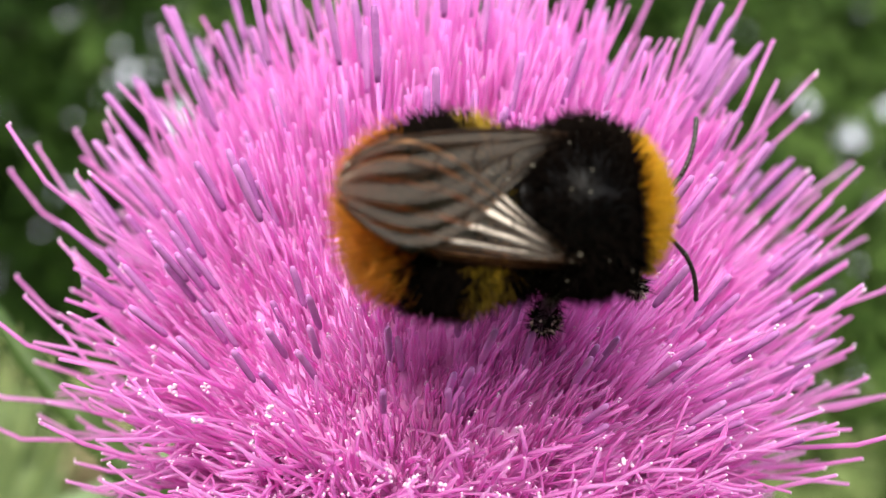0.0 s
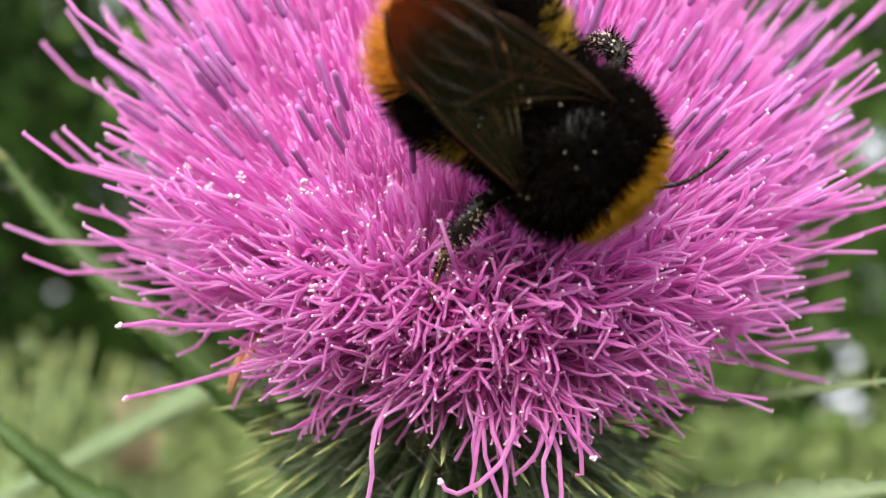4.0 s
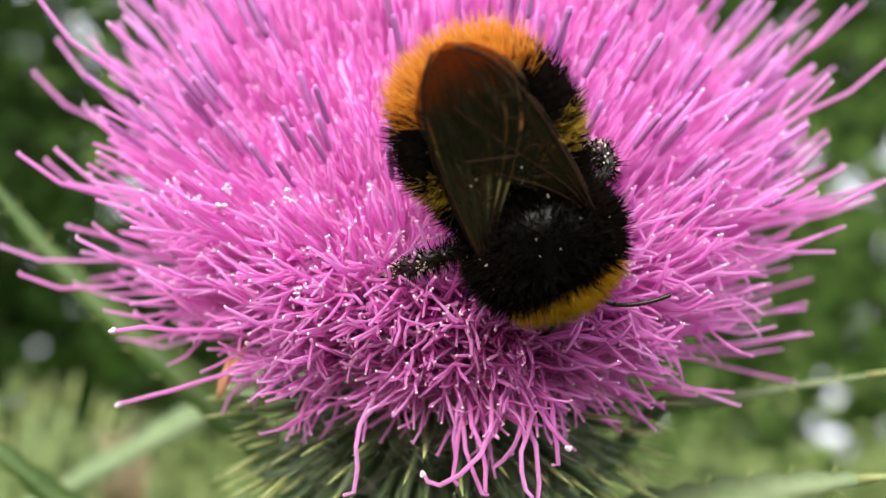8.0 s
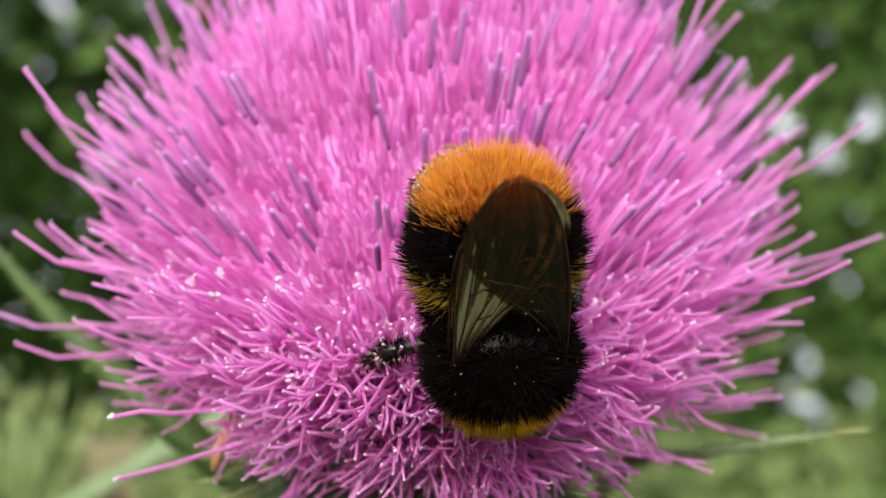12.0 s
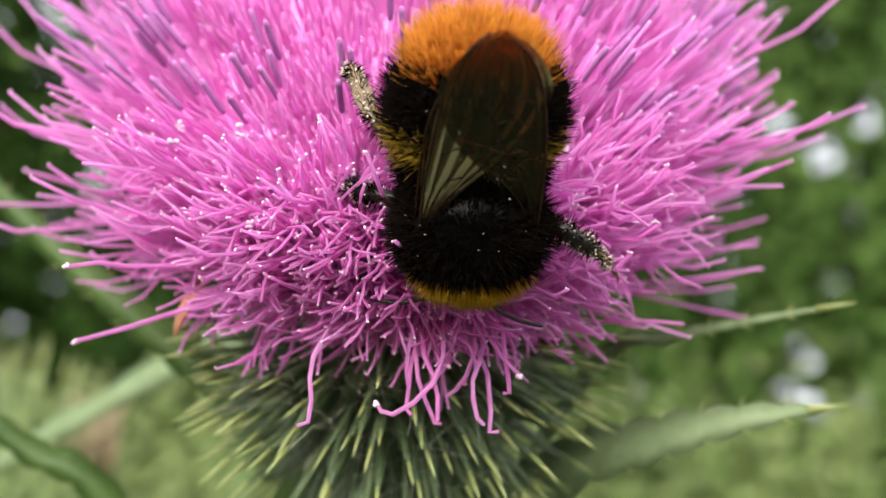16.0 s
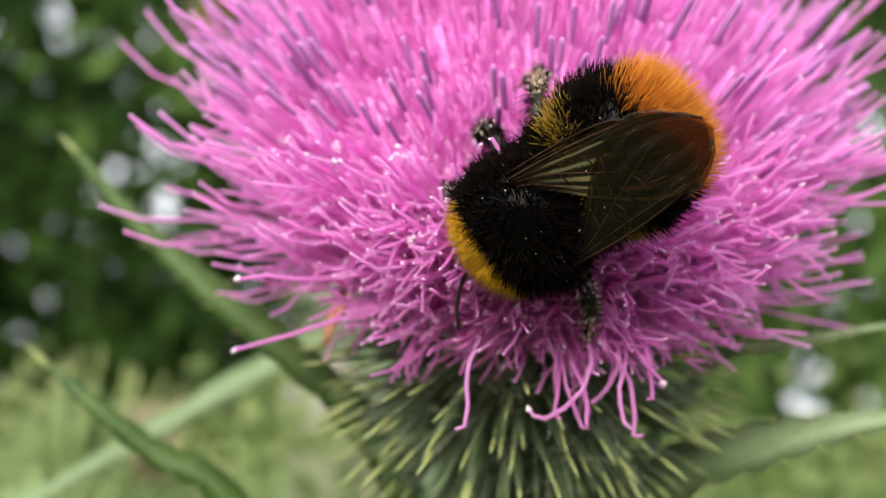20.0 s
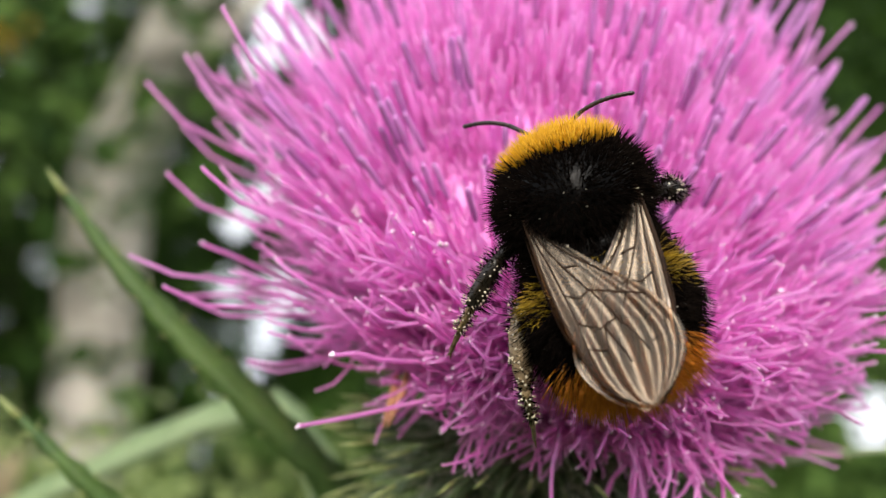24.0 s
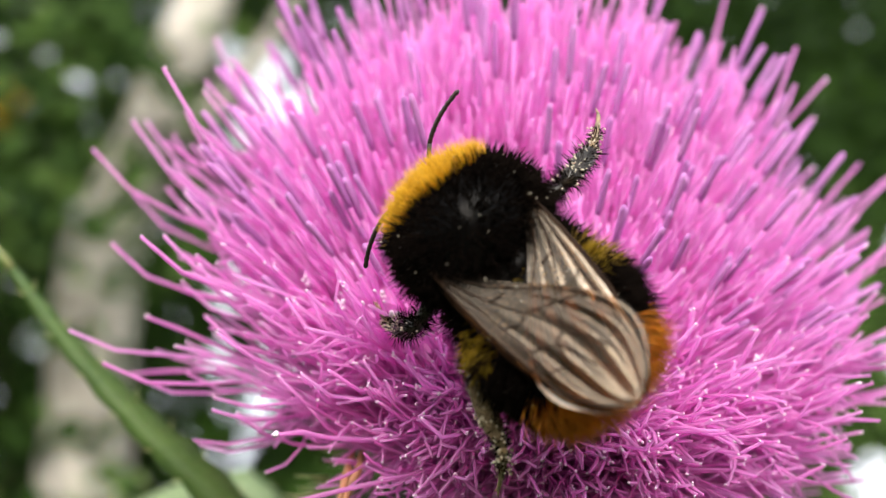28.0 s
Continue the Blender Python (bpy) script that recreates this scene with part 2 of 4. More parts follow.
# ---- ground ----
size, cells = 400.0, 40
gv = [((i / cells - 0.5) * size, (j / cells - 0.5) * size, 0.0) for j in range(cells + 1) for i in range(cells + 1)]
gf = [(j * (cells + 1) + i, j * (cells + 1) + i + 1, (j + 1) * (cells + 1) + i + 1, (j + 1) * (cells + 1) + i) for j in range(cells) for i in range(cells)]
gme = bpy.data.meshes.new("ground")
gme.from_pydata(gv, [], gf)
gme.materials.append(SOIL)
tagged(new("ground", gme), "green meadow ground under the thistle", "ground", kind="structure")

# ---- thistle: head, bracts, stem, leaves ----
BASE = Vector((0.8, 13.5, -1.5))                     # where the florets spring from
AXIS = Vector((0.0, -0.55, 0.835)).normalized()     # the way the head faces
DOME, DOME_R = Vector((1.3, 12.0, 7.0)), Vector((23.5, 17.5, 27.0))      # the rounded outline of the tips
E1 = Vector((1, 0, 0))
E2 = AXIS.cross(E1).normalized()

thistle = thing("thistle", "tall spear thistle with one open pink-purple flower head", "thistle")


def reach(direction):
    """How far it is from the base to the round outline along a direction."""
    o = Vector([(BASE[k] - DOME[k]) / DOME_R[k] for k in range(3)])
    w = Vector([direction[k] / DOME_R[k] for k in range(3)])
    a, b, c = w.dot(w), o.dot(w), o.dot(o) - 1
    return (-b + math.sqrt(b * b - a * c)) / a


def floret_shapes(seed, bend, curl, anther):
    """A floret 24 mm long along z: a thin tube, five narrow lobes, and the rod in its mouth."""
    r = random.Random(seed)
    L = 24.0

    def line(s, dx=0.0, dy=0.0):
        return Vector((bend * 9.0 * s * s + curl * 3.0 * math.sin(5 * s) * s * s + dx, (0.8 if anther else 1.7) * math.sin(3 * s + seed) * s + dy, L * s * (1 - 0.18 * abs(bend) * s)))

    split = r.uniform(0.44, 0.54)
    shapes = [tube([line(s) for s in (0.22, 0.36, split)], [0.11, 0.14, 0.17], 5)]
    for k in range(5):
        a = 2 * math.pi * (k + r.uniform(-0.3, 0.3)) / 5
        wide, top = r.uniform(0.4, 1.8), r.uniform(0.74, 0.86) if anther else r.uniform(0.82, 1.0)
        turn = r.uniform(-0.9, 0.9)
        pts, rad = [], []
        for q, w in ((0.0, 0.1), (0.3, 0.4), (0.6, 0.75), (0.85, 0.95), (1.0, 1.0)):
            s = split + (top - split) * q
            pts.append(line(s, wide * w * math.cos(a + turn * q * q), wide * w * math.sin(a + turn * q * q)))
            rad.append(0.094 - 0.022 * q)
        shapes.append(tube(pts, rad, 4))
    ends = (split, 0.86, 0.89, 0.98, 1.0)
    if anther:
        shapes.append(tube([line(s) for s in (split, 0.7, 0.89)], [0.11, 0.12, 0.13], 5))
        rod = tube([line(s) for s in (0.87, 0.885, 0.93, 0.985, 1.0)], [0.13, 0.2, 0.21, 0.21, 0.14], 6)
        dust = None
    else:
        rod = tube([line(s) for s in ends], [0.085, 0.09, 0.095, 0.105, 0.10], 5)
        p = line(1.0)
        dust = join(*[egg(p + Vector((r.uniform(-.14, .14), r.uniform(-.14, .14), r.uniform(-.3, .15))), (0.07, 0.07, 0.07), 5, 4) for _ in range(3)]) if seed % 4 == 1 else None
    corolla = join(*shapes)
    return corolla, rod, dust


def strand_shapes(seed, number, wave, hook, thick=0.1):
    """Free thread-like lobes that wander and hook over at the end, with a dusting of pollen on their tips."""
    r = random.Random(seed)
    shapes, ends = [], []
    for _ in range(number):
        ph, amp, spread, az = r.uniform(0, 6.3), wave * r.uniform(0.5, 1.2), r.uniform(0.2, 1.6), r.uniform(0, 6.3)
        turn, top, over = r.uniform(4, 7), r.uniform(0.82, 1.0), hook * r.uniform(-0.5, 1.0)
        pts = []
        for q in range(9):
            u = q / 8 * top
            late = max(0.0, u - 0.55)
            pts.append((amp * math.sin(turn * u + ph) * u + spread * u * math.cos(az) - over * 9 * late ** 1.5, amp * math.cos(turn * 0.8 * u + ph) * u + spread * u * math.sin(az), 24.0 * u - abs(over) * 14 * late * late))
        shapes.append(tube(pts, [thick * w for w in (0.85, 0.96, 1.0, 1.0, 1.0, 0.96, 0.96, 1.06, 0.85)], 5))
        ends.append(Vector(pts[-1]))
    style = shapes.pop()
    dust = join(*[egg(e + Vector((r.uniform(-.16, .16), r.uniform(-.16, .16), r.uniform(-.3, .1))), (0.085, 0.085, 0.085), 5, 4) for e in ends for _ in range(3) if r.random() < 0.2] + [egg(ends[-1], (0.1, 0.1, 0.1), 5, 4)])
    return join(*shapes), style, dust


FLORETS = []
for k in range(8):
    FLORETS.append(floret_shapes(k, (0.0, 0.08, -0.06, 0.15, 0.05, 0.2, -0.1, 0.12)[k], 0.1 * (k % 3), True))
for k in range(8):
    FLORETS.append(floret_shapes(20 + k, (0.0, 0.06, -0.14, 0.10, 0.05, 0.16, -0.22, 0.2)[k], (0.2, -0.3, 0.5, -0.6, 0.9, -1.1, 0.6, -0.7)[k], False))
for k in range(8):
    FLORETS.append(strand_shapes(50 + k, 4, 1.0, (0.3, 0.8, -0.4, 1.2, 0.6, -0.8, 1.4, 0.2)[k]))
for k in range(4):
    FLORETS.append(strand_shapes(70 + k, 2, 2.0, (0.35, 0.95, 0.65, 0.8)[k], 0.122))
FLORET_MESH = []
for k, (corolla, rod, dust) in enumerate(FLORETS):
    FLORET_MESH.append((mesh_of("floret", corolla, PINK), mesh_of("anther" if k < 8 else "style", rod, PURPLE if k < 8 else PINK), mesh_of("pollen_tip", dust, POLLEN) if dust else None))

spots = []
COUNT = 5400
LIMIT = radians(86)
for i in range(COUNT):
    c = 1 - (1 - math.cos(LIMIT)) * (i + 0.5) / COUNT
    a = rng.uniform(0, 2 * math.pi)
    th = math.acos(c) + rng.uniform(-0.05, 0.05)
    flat = E1 * math.cos(a) + E2 * math.sin(a)
    d = (AXIS * math.cos(th) + flat * math.sin(th)).normalized()
    out = (d - AXIS * d.dot(AXIS))
    lower = max(0.0, min(1.0, (th - radians(57)) / radians(22)))
    pick = rng.randrange(8, 16)
    if th < radians(66) and pick > 12:
        pick -= 3
    if rng.random() < 0.85 * lower:
        pick = rng.randrange(16, 24)
    front, beside, above = max(0.0, min(1.0, 0.35 - 1.6 * math.sin(a))), abs(math.cos(a)), max(0.0, min(1.0, 2.2 * math.sin(a)))
    if th > radians(76) and rng.random() > 0.7 or th > radians(64) and beside > 0.6 and rng.random() < 0.45:
        continue
    far = reach(d) * (1 + 0.19 * max(0.0, min(1.0, 1.9 * math.sin(a) * math.sin(th))))
    drop = 1 - (0.36 + 0.16 * front * beside) * max(0.0, min(1.0, (th - radians(58 - 8 * front)) / radians(30)))
    size = far * rng.uniform(0.68, 0.81) * drop * (1 - 0.12 * beside * max(0.0, min(1.0, (th - radians(45)) / radians(25))))
    if i % 11 == 0:                                    # rods of the open florets stand out of the bed
        size, pick = far * rng.uniform(0.84, 0.95) * drop, rng.randrange(8)
        if th > radians(58 + 30 * min(0.0, math.sin(a) + 0.3)):
            pick = rng.randrange(24, 28)
    elif th > radians(40) and i % (13 if above > 0.4 else 15) == 1:             # and long loose threads at the rim
        size = far * rng.uniform(0.96, 1.17 + 0.06 * above) * (1 - (0.28 + 0.12 * front) * max(0.0, min(1.0, (th - radians(62)) / radians(20))))
        pick = rng.randrange(24, 28)
    elif th > radians(52) and abs(math.cos(a)) > 0.7 and rng.random() < 0.16:
        size, pick = far * rng.uniform(0.8, 1.08 + 0.06 * above), rng.randrange(24, 28)
    size = min(size, reach(d) * (1.18 - 0.06 * beside + 0.12 * above))
    stray = 0.08 + 0.14 * lower
    foot = BASE + out * 4.0
    tip = BASE + d * size
    d = (tip - foot).normalized()
    long = (tip - foot).length / 24.0
    m = Matrix.Translation(foot) @ frame_of(d, out) @ Matrix.Rotation(rng.uniform(-0.6, 0.6), 4, "Z") @ Matrix.Rotation(rng.uniform(-1, 1) * stray, 4, "Y") @ Matrix.Rotation(rng.uniform(-1, 1) * stray, 4, "X") @ Matrix.Diagonal((0.35 + 0.65 * min(1.0, long), 0.35 + 0.65 * min(1.0, long), long, 1.0))
    spots.append((tip.y - 0.25 * abs(tip.x), m, pick))
# tangled threads that lie across the lower front of the bed
for i in range(480):
    th, a = radians(rng.uniform(54, 80)), radians(rng.gauss(-90, 46))
    d = (AXIS * math.cos(th) + (E1 * math.cos(a) + E2 * math.sin(a)) * math.sin(th)).normalized()
    drop = 1 - 0.40 * max(0.0, min(1.0, (th - radians(58)) / radians(30)))
    way = (d * 0.95 + Vector((rng.gauss(0, 0.6), rng.gauss(0, 0.6), rng.gauss(-0.2, 0.5)))).normalized()
    long = rng.uniform(0.26, 0.42)
    spot = BASE + d * reach(d) * rng.uniform(0.62, 0.74) * drop
    m = Matrix.Translation(spot - way * 3.0) @ frame_of(way, d) @ Matrix.Rotation(rng.uniform(0, 6.3), 4, "Z") @ Matrix.Diagonal((0.85, 0.85, long, 1.0))
    spots.append((spot.y - 0.25 * abs(spot.x) - 3.0, m, rng.randrange(16, 24)))
spots.sort(key=lambda s: s[0])
near, rest = spots[:600:2], spots[1:600:2] + spots[600:]
for _, m, pick in near:
    local = m.copy()
    local.translation *= MM
    a, b, c = FLORET_MESH[pick]
    fl = new("floret", a)
    fl.parent, fl.matrix_basis = thistle, local
    rod = new("anther" if pick < 8 else "style", b)
    rod.parent = fl
    if c:
        tip = new("pollen_tip", c)
        tip.parent = fl
        tagged(tip, kind="stuff")
vs, fs, ix = [], [], []
base_arrays = []
for corolla, rod, dust in FLORETS:
    base_arrays.append([(np.array(s[0]), s[1], mi) for s, mi in ((corolla, 0), (rod, None), (dust, 2)) if s])
k = 0
for _, m, pick in rest:
    R3 = np.array(m.to_3x3())
    tt = np.array(m.translation)
    for arr, faces, mi in base_arrays[pick]:
        vs.append(arr @ R3.T + tt)
        fs += [tuple(i + k for i in f) for f in faces]
        ix += [(1 if pick < 8 else 0) if mi is None else mi] * len(faces)
        k += len(arr)
ob = new("floret_mass", mesh_of("floret_mass", (np.concatenate(vs).tolist(), fs), [PINK_MASS, PURPLE_MASS, POLLEN], index=ix))
ob.parent = thistle
tagged(ob, "dense pink-purple thistle florets", kind="stuff")
heart = ([], [])
for j in range(15):
    for k in range(40):
        th, a = radians(2 + j * 5.6), 2 * math.pi * k / 40
        d = AXIS * math.cos(th) + (E1 * math.cos(a) + E2 * math.sin(a)) * math.sin(th)
        q = max(0.0, min(1.0, (th - radians(54)) / radians(28)))
        heart[0].append(tuple(BASE + d * (reach(d) * (0.65 - 0.27 * q) + 0.3 * math.sin(5 * a + j) * math.cos(3 * j + a))))
for j in range(14):
    for k in range(40):
        heart[1].append((j * 40 + k, j * 40 + (k + 1) % 40, (j + 1) * 40 + (k + 1) % 40, (j + 1) * 40 + k))
heart[1].append(tuple(range(40))[::-1])
heart[1].append(tuple(range(560, 600)))
part("receptacle", heart, HEART, thistle, "deep pink heart of packed florets")

# white clots of pollen on the tips of single threads
threads, clots = [], []
for k in range(34):
    if k < 3:
        tip = Vector(((-7.0, -1.2, 3.0), (-10.2, -1.4, 2.2), (-6.2, -1.2, -2.0))[k])
    else:
        th, a = radians(rng.uniform(48, 76)), radians(rng.gauss(-100, 45))
        d = (AXIS * math.cos(th) + (E1 * math.cos(a) + E2 * math.sin(a)) * math.sin(th)).normalized()
        tip = BASE + d * reach(d) * rng.uniform(0.79, 0.84) * (1 - 0.42 * max(0.0, min(1.0, (th - radians(52)) / radians(30))))
    d = tip - BASE
    side = d.orthogonal().normalized()
    threads.append(tube([BASE + d * 0.55, BASE + d * 0.8 + side * rng.uniform(-0.5, 0.5), tip], [0.09, 0.09, 0.1], 5))
    for _ in range(7):
        w = rng.uniform(0.08, 0.15)
        clots.append(egg(tip + Vector((rng.gauss(0, 0.13), rng.gauss(0, 0.13), rng.gauss(0, 0.13))), (w, w, w), 6, 4))
part("style_mass", join(*threads), PINK_MASS, thistle, "pink threads that carry pollen", "stuff")
part("pollen_clot", join(*clots), POLLEN, thistle, "white clots of pollen", "stuff")

# involucre with its spiny bracts
CUP = BASE - AXIS * 3.6
cup = egg((0, 0, 0), (6.2, 6.4, 6.4), 32, 18)
part("involucre", moved(cup, Matrix.Translation(CUP) @ frame_of(E1, AXIS)), CALYX, thistle, "green spiny cup under the flower head")


def bract_shapes(seed):
    """A stiff narrow bract along z with a keel, and the pale needle at its end."""
    r = random.Random(seed)
    L, bow = 9.5, r.uniform(0.4, 1.6)
    v, f = [], []
    rows = ((0.0, 0.52, 0.36), (0.25, 0.58, 0.4), (0.55, 0.5, 0.34), (0.8, 0.36, 0.25), (1.0, 0.2, 0.15))
    for s, w, t in rows:
        x = -bow * s * s
        z = L * s
        v += [(x, -w, z), (x + t, 0, z), (x, w, z), (x - t * 0.6, 0, z)]
    for i in range(len(rows) - 1):
        for k in range(4):
            a, b = 4 * i + k, 4 * i + (k + 1) % 4
            f.append((a, b, b + 4, a + 4))
    f.append((3, 2, 1, 0))
    f.append((16, 17, 18, 19))
    needle = tube([(-bow, 0, L - 0.1), (-bow * 1.2, 0, L + 1.6), (-bow * 1.45, 0, L + 3.2)], [0.2, 0.17, 0.03], 5)
    return (v, f), needle


BRACTS = [[mesh_of(n, s, mt) for n, s, mt in zip(("bract", "spine"), bract_shapes(k), (BRACT, SPINE))] for k in range(5)]
bract_spots = []
for ring in range(13):
    th = radians(72 + ring * 7.2)
    number = int(27 * math.sin(th)) + 2
    for i in range(number):
        a = 2 * math.pi * (i + 0.5 * (ring % 2) + rng.uniform(-0.25, 0.25)) / number
        flat = E1 * math.cos(a) + E2 * math.sin(a)
        d = (AXIS * math.cos(th) + flat * math.sin(th)).normalized()
        turned_down = max(0.0, 1.0 - ring / 4) * 0.35
        way = (d - AXIS * (turned_down + rng.uniform(0.0, 0.4)) + Vector((rng.uniform(-.16, .16), rng.uniform(-.16, .16), rng.uniform(-.16, .16)))).normalized()
        m = Matrix.Translation((CUP + d * 6.0) * MM) @ frame_of(way, -AXIS) @ Matrix.Scale(rng.uniform(0.54, 0.74), 4)
        bract_spots.append((d.y + 0.3 * abs(d.x), m, rng.randrange(5)))
bract_spots.sort(key=lambda q: q[0])
for _, m, k in bract_spots[:300]:
    br = new("bract", BRACTS[k][0])
    br.parent, br.matrix_basis = thistle, m
    sp = new("spine", BRACTS[k][1])
    sp.parent = br
for name, mt, which in (("bract_mass", BRACT, 0), ("spine_mass", SPINE, 1)):
    far_bracts = []
    for _, m, k in bract_spots[300:]:
        scaled = m.copy()
        scaled.translation /= MM
        far_bracts.append(moved(bract_shapes(k)[which], scaled))
    part(name, join(*far_bracts), mt, thistle, "bracts round the far side of the cup", "stuff")
hairs = []
for i in range(1100):
    th, a = radians(rng.uniform(72, 160)), rng.uniform(0, 2 * math.pi)
    d = AXIS * math.cos(th) + (E1 * math.cos(a) + E2 * math.sin(a)) * math.sin(th)
    p = CUP + d * rng.uniform(6.5, 9.8)
    q = p + Vector((rng.uniform(-4, 4), rng.uniform(-4, 4), rng.uniform(-3, 3)))
    mid = (p + q) / 2 + Vector((rng.uniform(-1, 1), rng.uniform(-1, 1), rng.uniform(-1, 1)))
    hairs.append(tube([p, mid, q], [0.02, 0.024, 0.018], 3, False))
part("cobweb_hairs", join(*hairs), WEB, thistle, "whitish cobweb hairs between the bracts", "stuff")

# withered threads that hang from the lower front of the florets over the bracts
for k in range(9):
    x = rng.uniform(-3.0, 5.5)
    top = Vector((x, rng.uniform(3.0, 5.5), rng.uniform(-6.0, -4.0)))
    end = Vector((x + rng.uniform(-1.8, 1.8), rng.uniform(0.8, 2.8), rng.uniform(-12.2, -9.2)))
    pts = [top.lerp(end, q / 6) + Vector((rng.uniform(-.12, .12) + 0.35 * math.sin(0.7 * q + k), -1.4 * math.sin(q / 6 * math.pi), 0)) for q in range(7)]
    pts.append(pts[-1] + Vector((rng.uniform(-0.5, 0.5), -0.3, rng.uniform(-0.4, 0.1))))
    part("hanging_floret", tube(pts, [0.10, 0.12, 0.13, 0.13, 0.12, 0.12, 0.12, 0.1], 5), PINK, thistle, "limp hanging pink thread")
# the longest one hooks back, and lone threads reach out under the rim
for pts in ([(3.4, 1.5, -6.5), (3.4, 0.9, -8.2), (2.9, 0.7, -9.6), (1.9, 0.8, -10.6), (0.9, 1.2, -11.1), (0.3, 1.4, -10.9), (0.15, 1.4, -10.6)],
            [(-7.5, 4.0, -4.4), (-9.7, 4.2, -5.0), (-11.6, 4.6, -5.5), (-13.2, 4.8, -6.0), (-16.2, 5.0, -6.8)],
            [(-8.0, 4.0, -2.6), (-10.4, 2.6, -3.2), (-12.6, 1.2, -3.6), (-14.0, 0.4, -3.6), (-15.4, -0.2, -4.0)],
            [(5.0, 2.0, -5.8), (5.6, 1.2, -7.0), (6.3, 1.0, -8.2), (7.2, 0.9, -9.2)]):
    lone = part("hanging_floret", tube(pts, [0.11] + [0.125] * (len(pts) - 2) + [0.1], 6), PINK, thistle, "long lone pink thread")
    part("pollen_tip", join(*[egg(Vector(pts[-1]) + Vector((rng.uniform(-.12, .12), rng.uniform(-.12, .12), rng.uniform(-.12, .12))), (0.12, 0.12, 0.12), 6, 4) for _ in range(4)]), POLLEN, lone, "white pollen", "stuff")
# one withered floret below the rim
for k in range(2):
    c = Vector((-10.8 + 0.5 * k, 7.0 - 0.3 * k, -4.0))
    part("withered_floret", tube([c + Vector((0.4, 1.2, 1.4)), c, c + Vector((-0.3 - 0.2 * k, -0.5, -1.2)), c + Vector((-0.5 - 0.3 * k, -0.4, -2.2))], [0.16, 0.24, 0.2, 0.06], 6), WITHERED, thistle, "withered orange-brown floret")

# stem down to the ground
foot = CUP - AXIS * 9
stem_path = [foot, foot - AXIS * 20 + Vector((0, 2, -6)), (2, 42, -70), (4, 55, -180), (-6, 62, -420), (0, 70, -760), (3, 72, -RISE * 1000 - 8)]
part("stem", tube(stem_path, [2.6, 2.4, 2.6, 3.2, 4.2, 5.2, 6.5], 10), STEM, thistle, "ribbed green stem")


def long_leaf(path, wide, prickles=14, fold=0.35):
    """A long narrow leaf folded along its midrib, with teeth on its edges; and the pale needle at its tip."""
    pts = [Vector(p) for p in path]
    # a smooth line through the points
    line = []
    n = 22
    for i in range(n + 1):
        u = i / n * (len(pts) - 1)
        j = min(int(u), len(pts) - 2)
        w = u - j
        p0, p1, p2, p3 = pts[max(j - 1, 0)], pts[j], pts[j + 1], pts[min(j + 2, len(pts) - 1)]
        line.append(0.5 * ((2 * p1) + (p2 - p0) * w + (2 * p0 - 5 * p1 + 4 * p2 - p3) * w * w + (3 * p1 - p0 - 3 * p2 + p3) * w ** 3))
    v, f = [], []
    r = random.Random(int(wide * 100))
    for i, p in enumerate(line):
        s = i / n
        d = (line[min(i + 1, n)] - line[max(i - 1, 0)]).normalized()
        toward = Vector((0, -1, 0.35))
        across = d.cross(toward).normalized()
        up = across.cross(d).normalized()
        w = wide * (0.12 + 0.88 * min(1, 1.9 * s) ** 0.8)
        tooth = 1.0 + (0.22 if i % 2 else -0.05) * (1 if 0 < i < n else 0)
        th = 0.10 * wide + 0.1
        v += [tuple(p - across * w * tooth + up * fold * w), tuple(p - up * th), tuple(p + across * w * tooth + up * fold * w), tuple(p + up * th * 0.6)]
    for i in range(n):
        for k in range(4):
            a, b = 4 * i + k, 4 * i + (k + 1) % 4
            f.append((a, b, b + 4, a + 4))
    f += [(3, 2, 1, 0), (4 * n, 4 * n + 1, 4 * n + 2, 4 * n + 3)]
    d = (line[0] - line[1]).normalized()
    needle = tube([line[0] - d * 0.4, line[0] + d * 0.9, line[0] + d * 2.0], [0.09 * wide + 0.18, 0.15, 0.03], 6)
    teeth = []
    for i in range(2, n, 2):
        for q in (0, 2):
            p = Vector(v[4 * i + q])
            o = (p - line[i]).normalized()
            dd = (line[i - 1] - line[i]).normalized()
            teeth.append(tube([p - o * 0.1, p + o * 0.5 + dd * 0.5], [0.09, 0.015], 4))
    return (v, f), needle, join(*teeth)


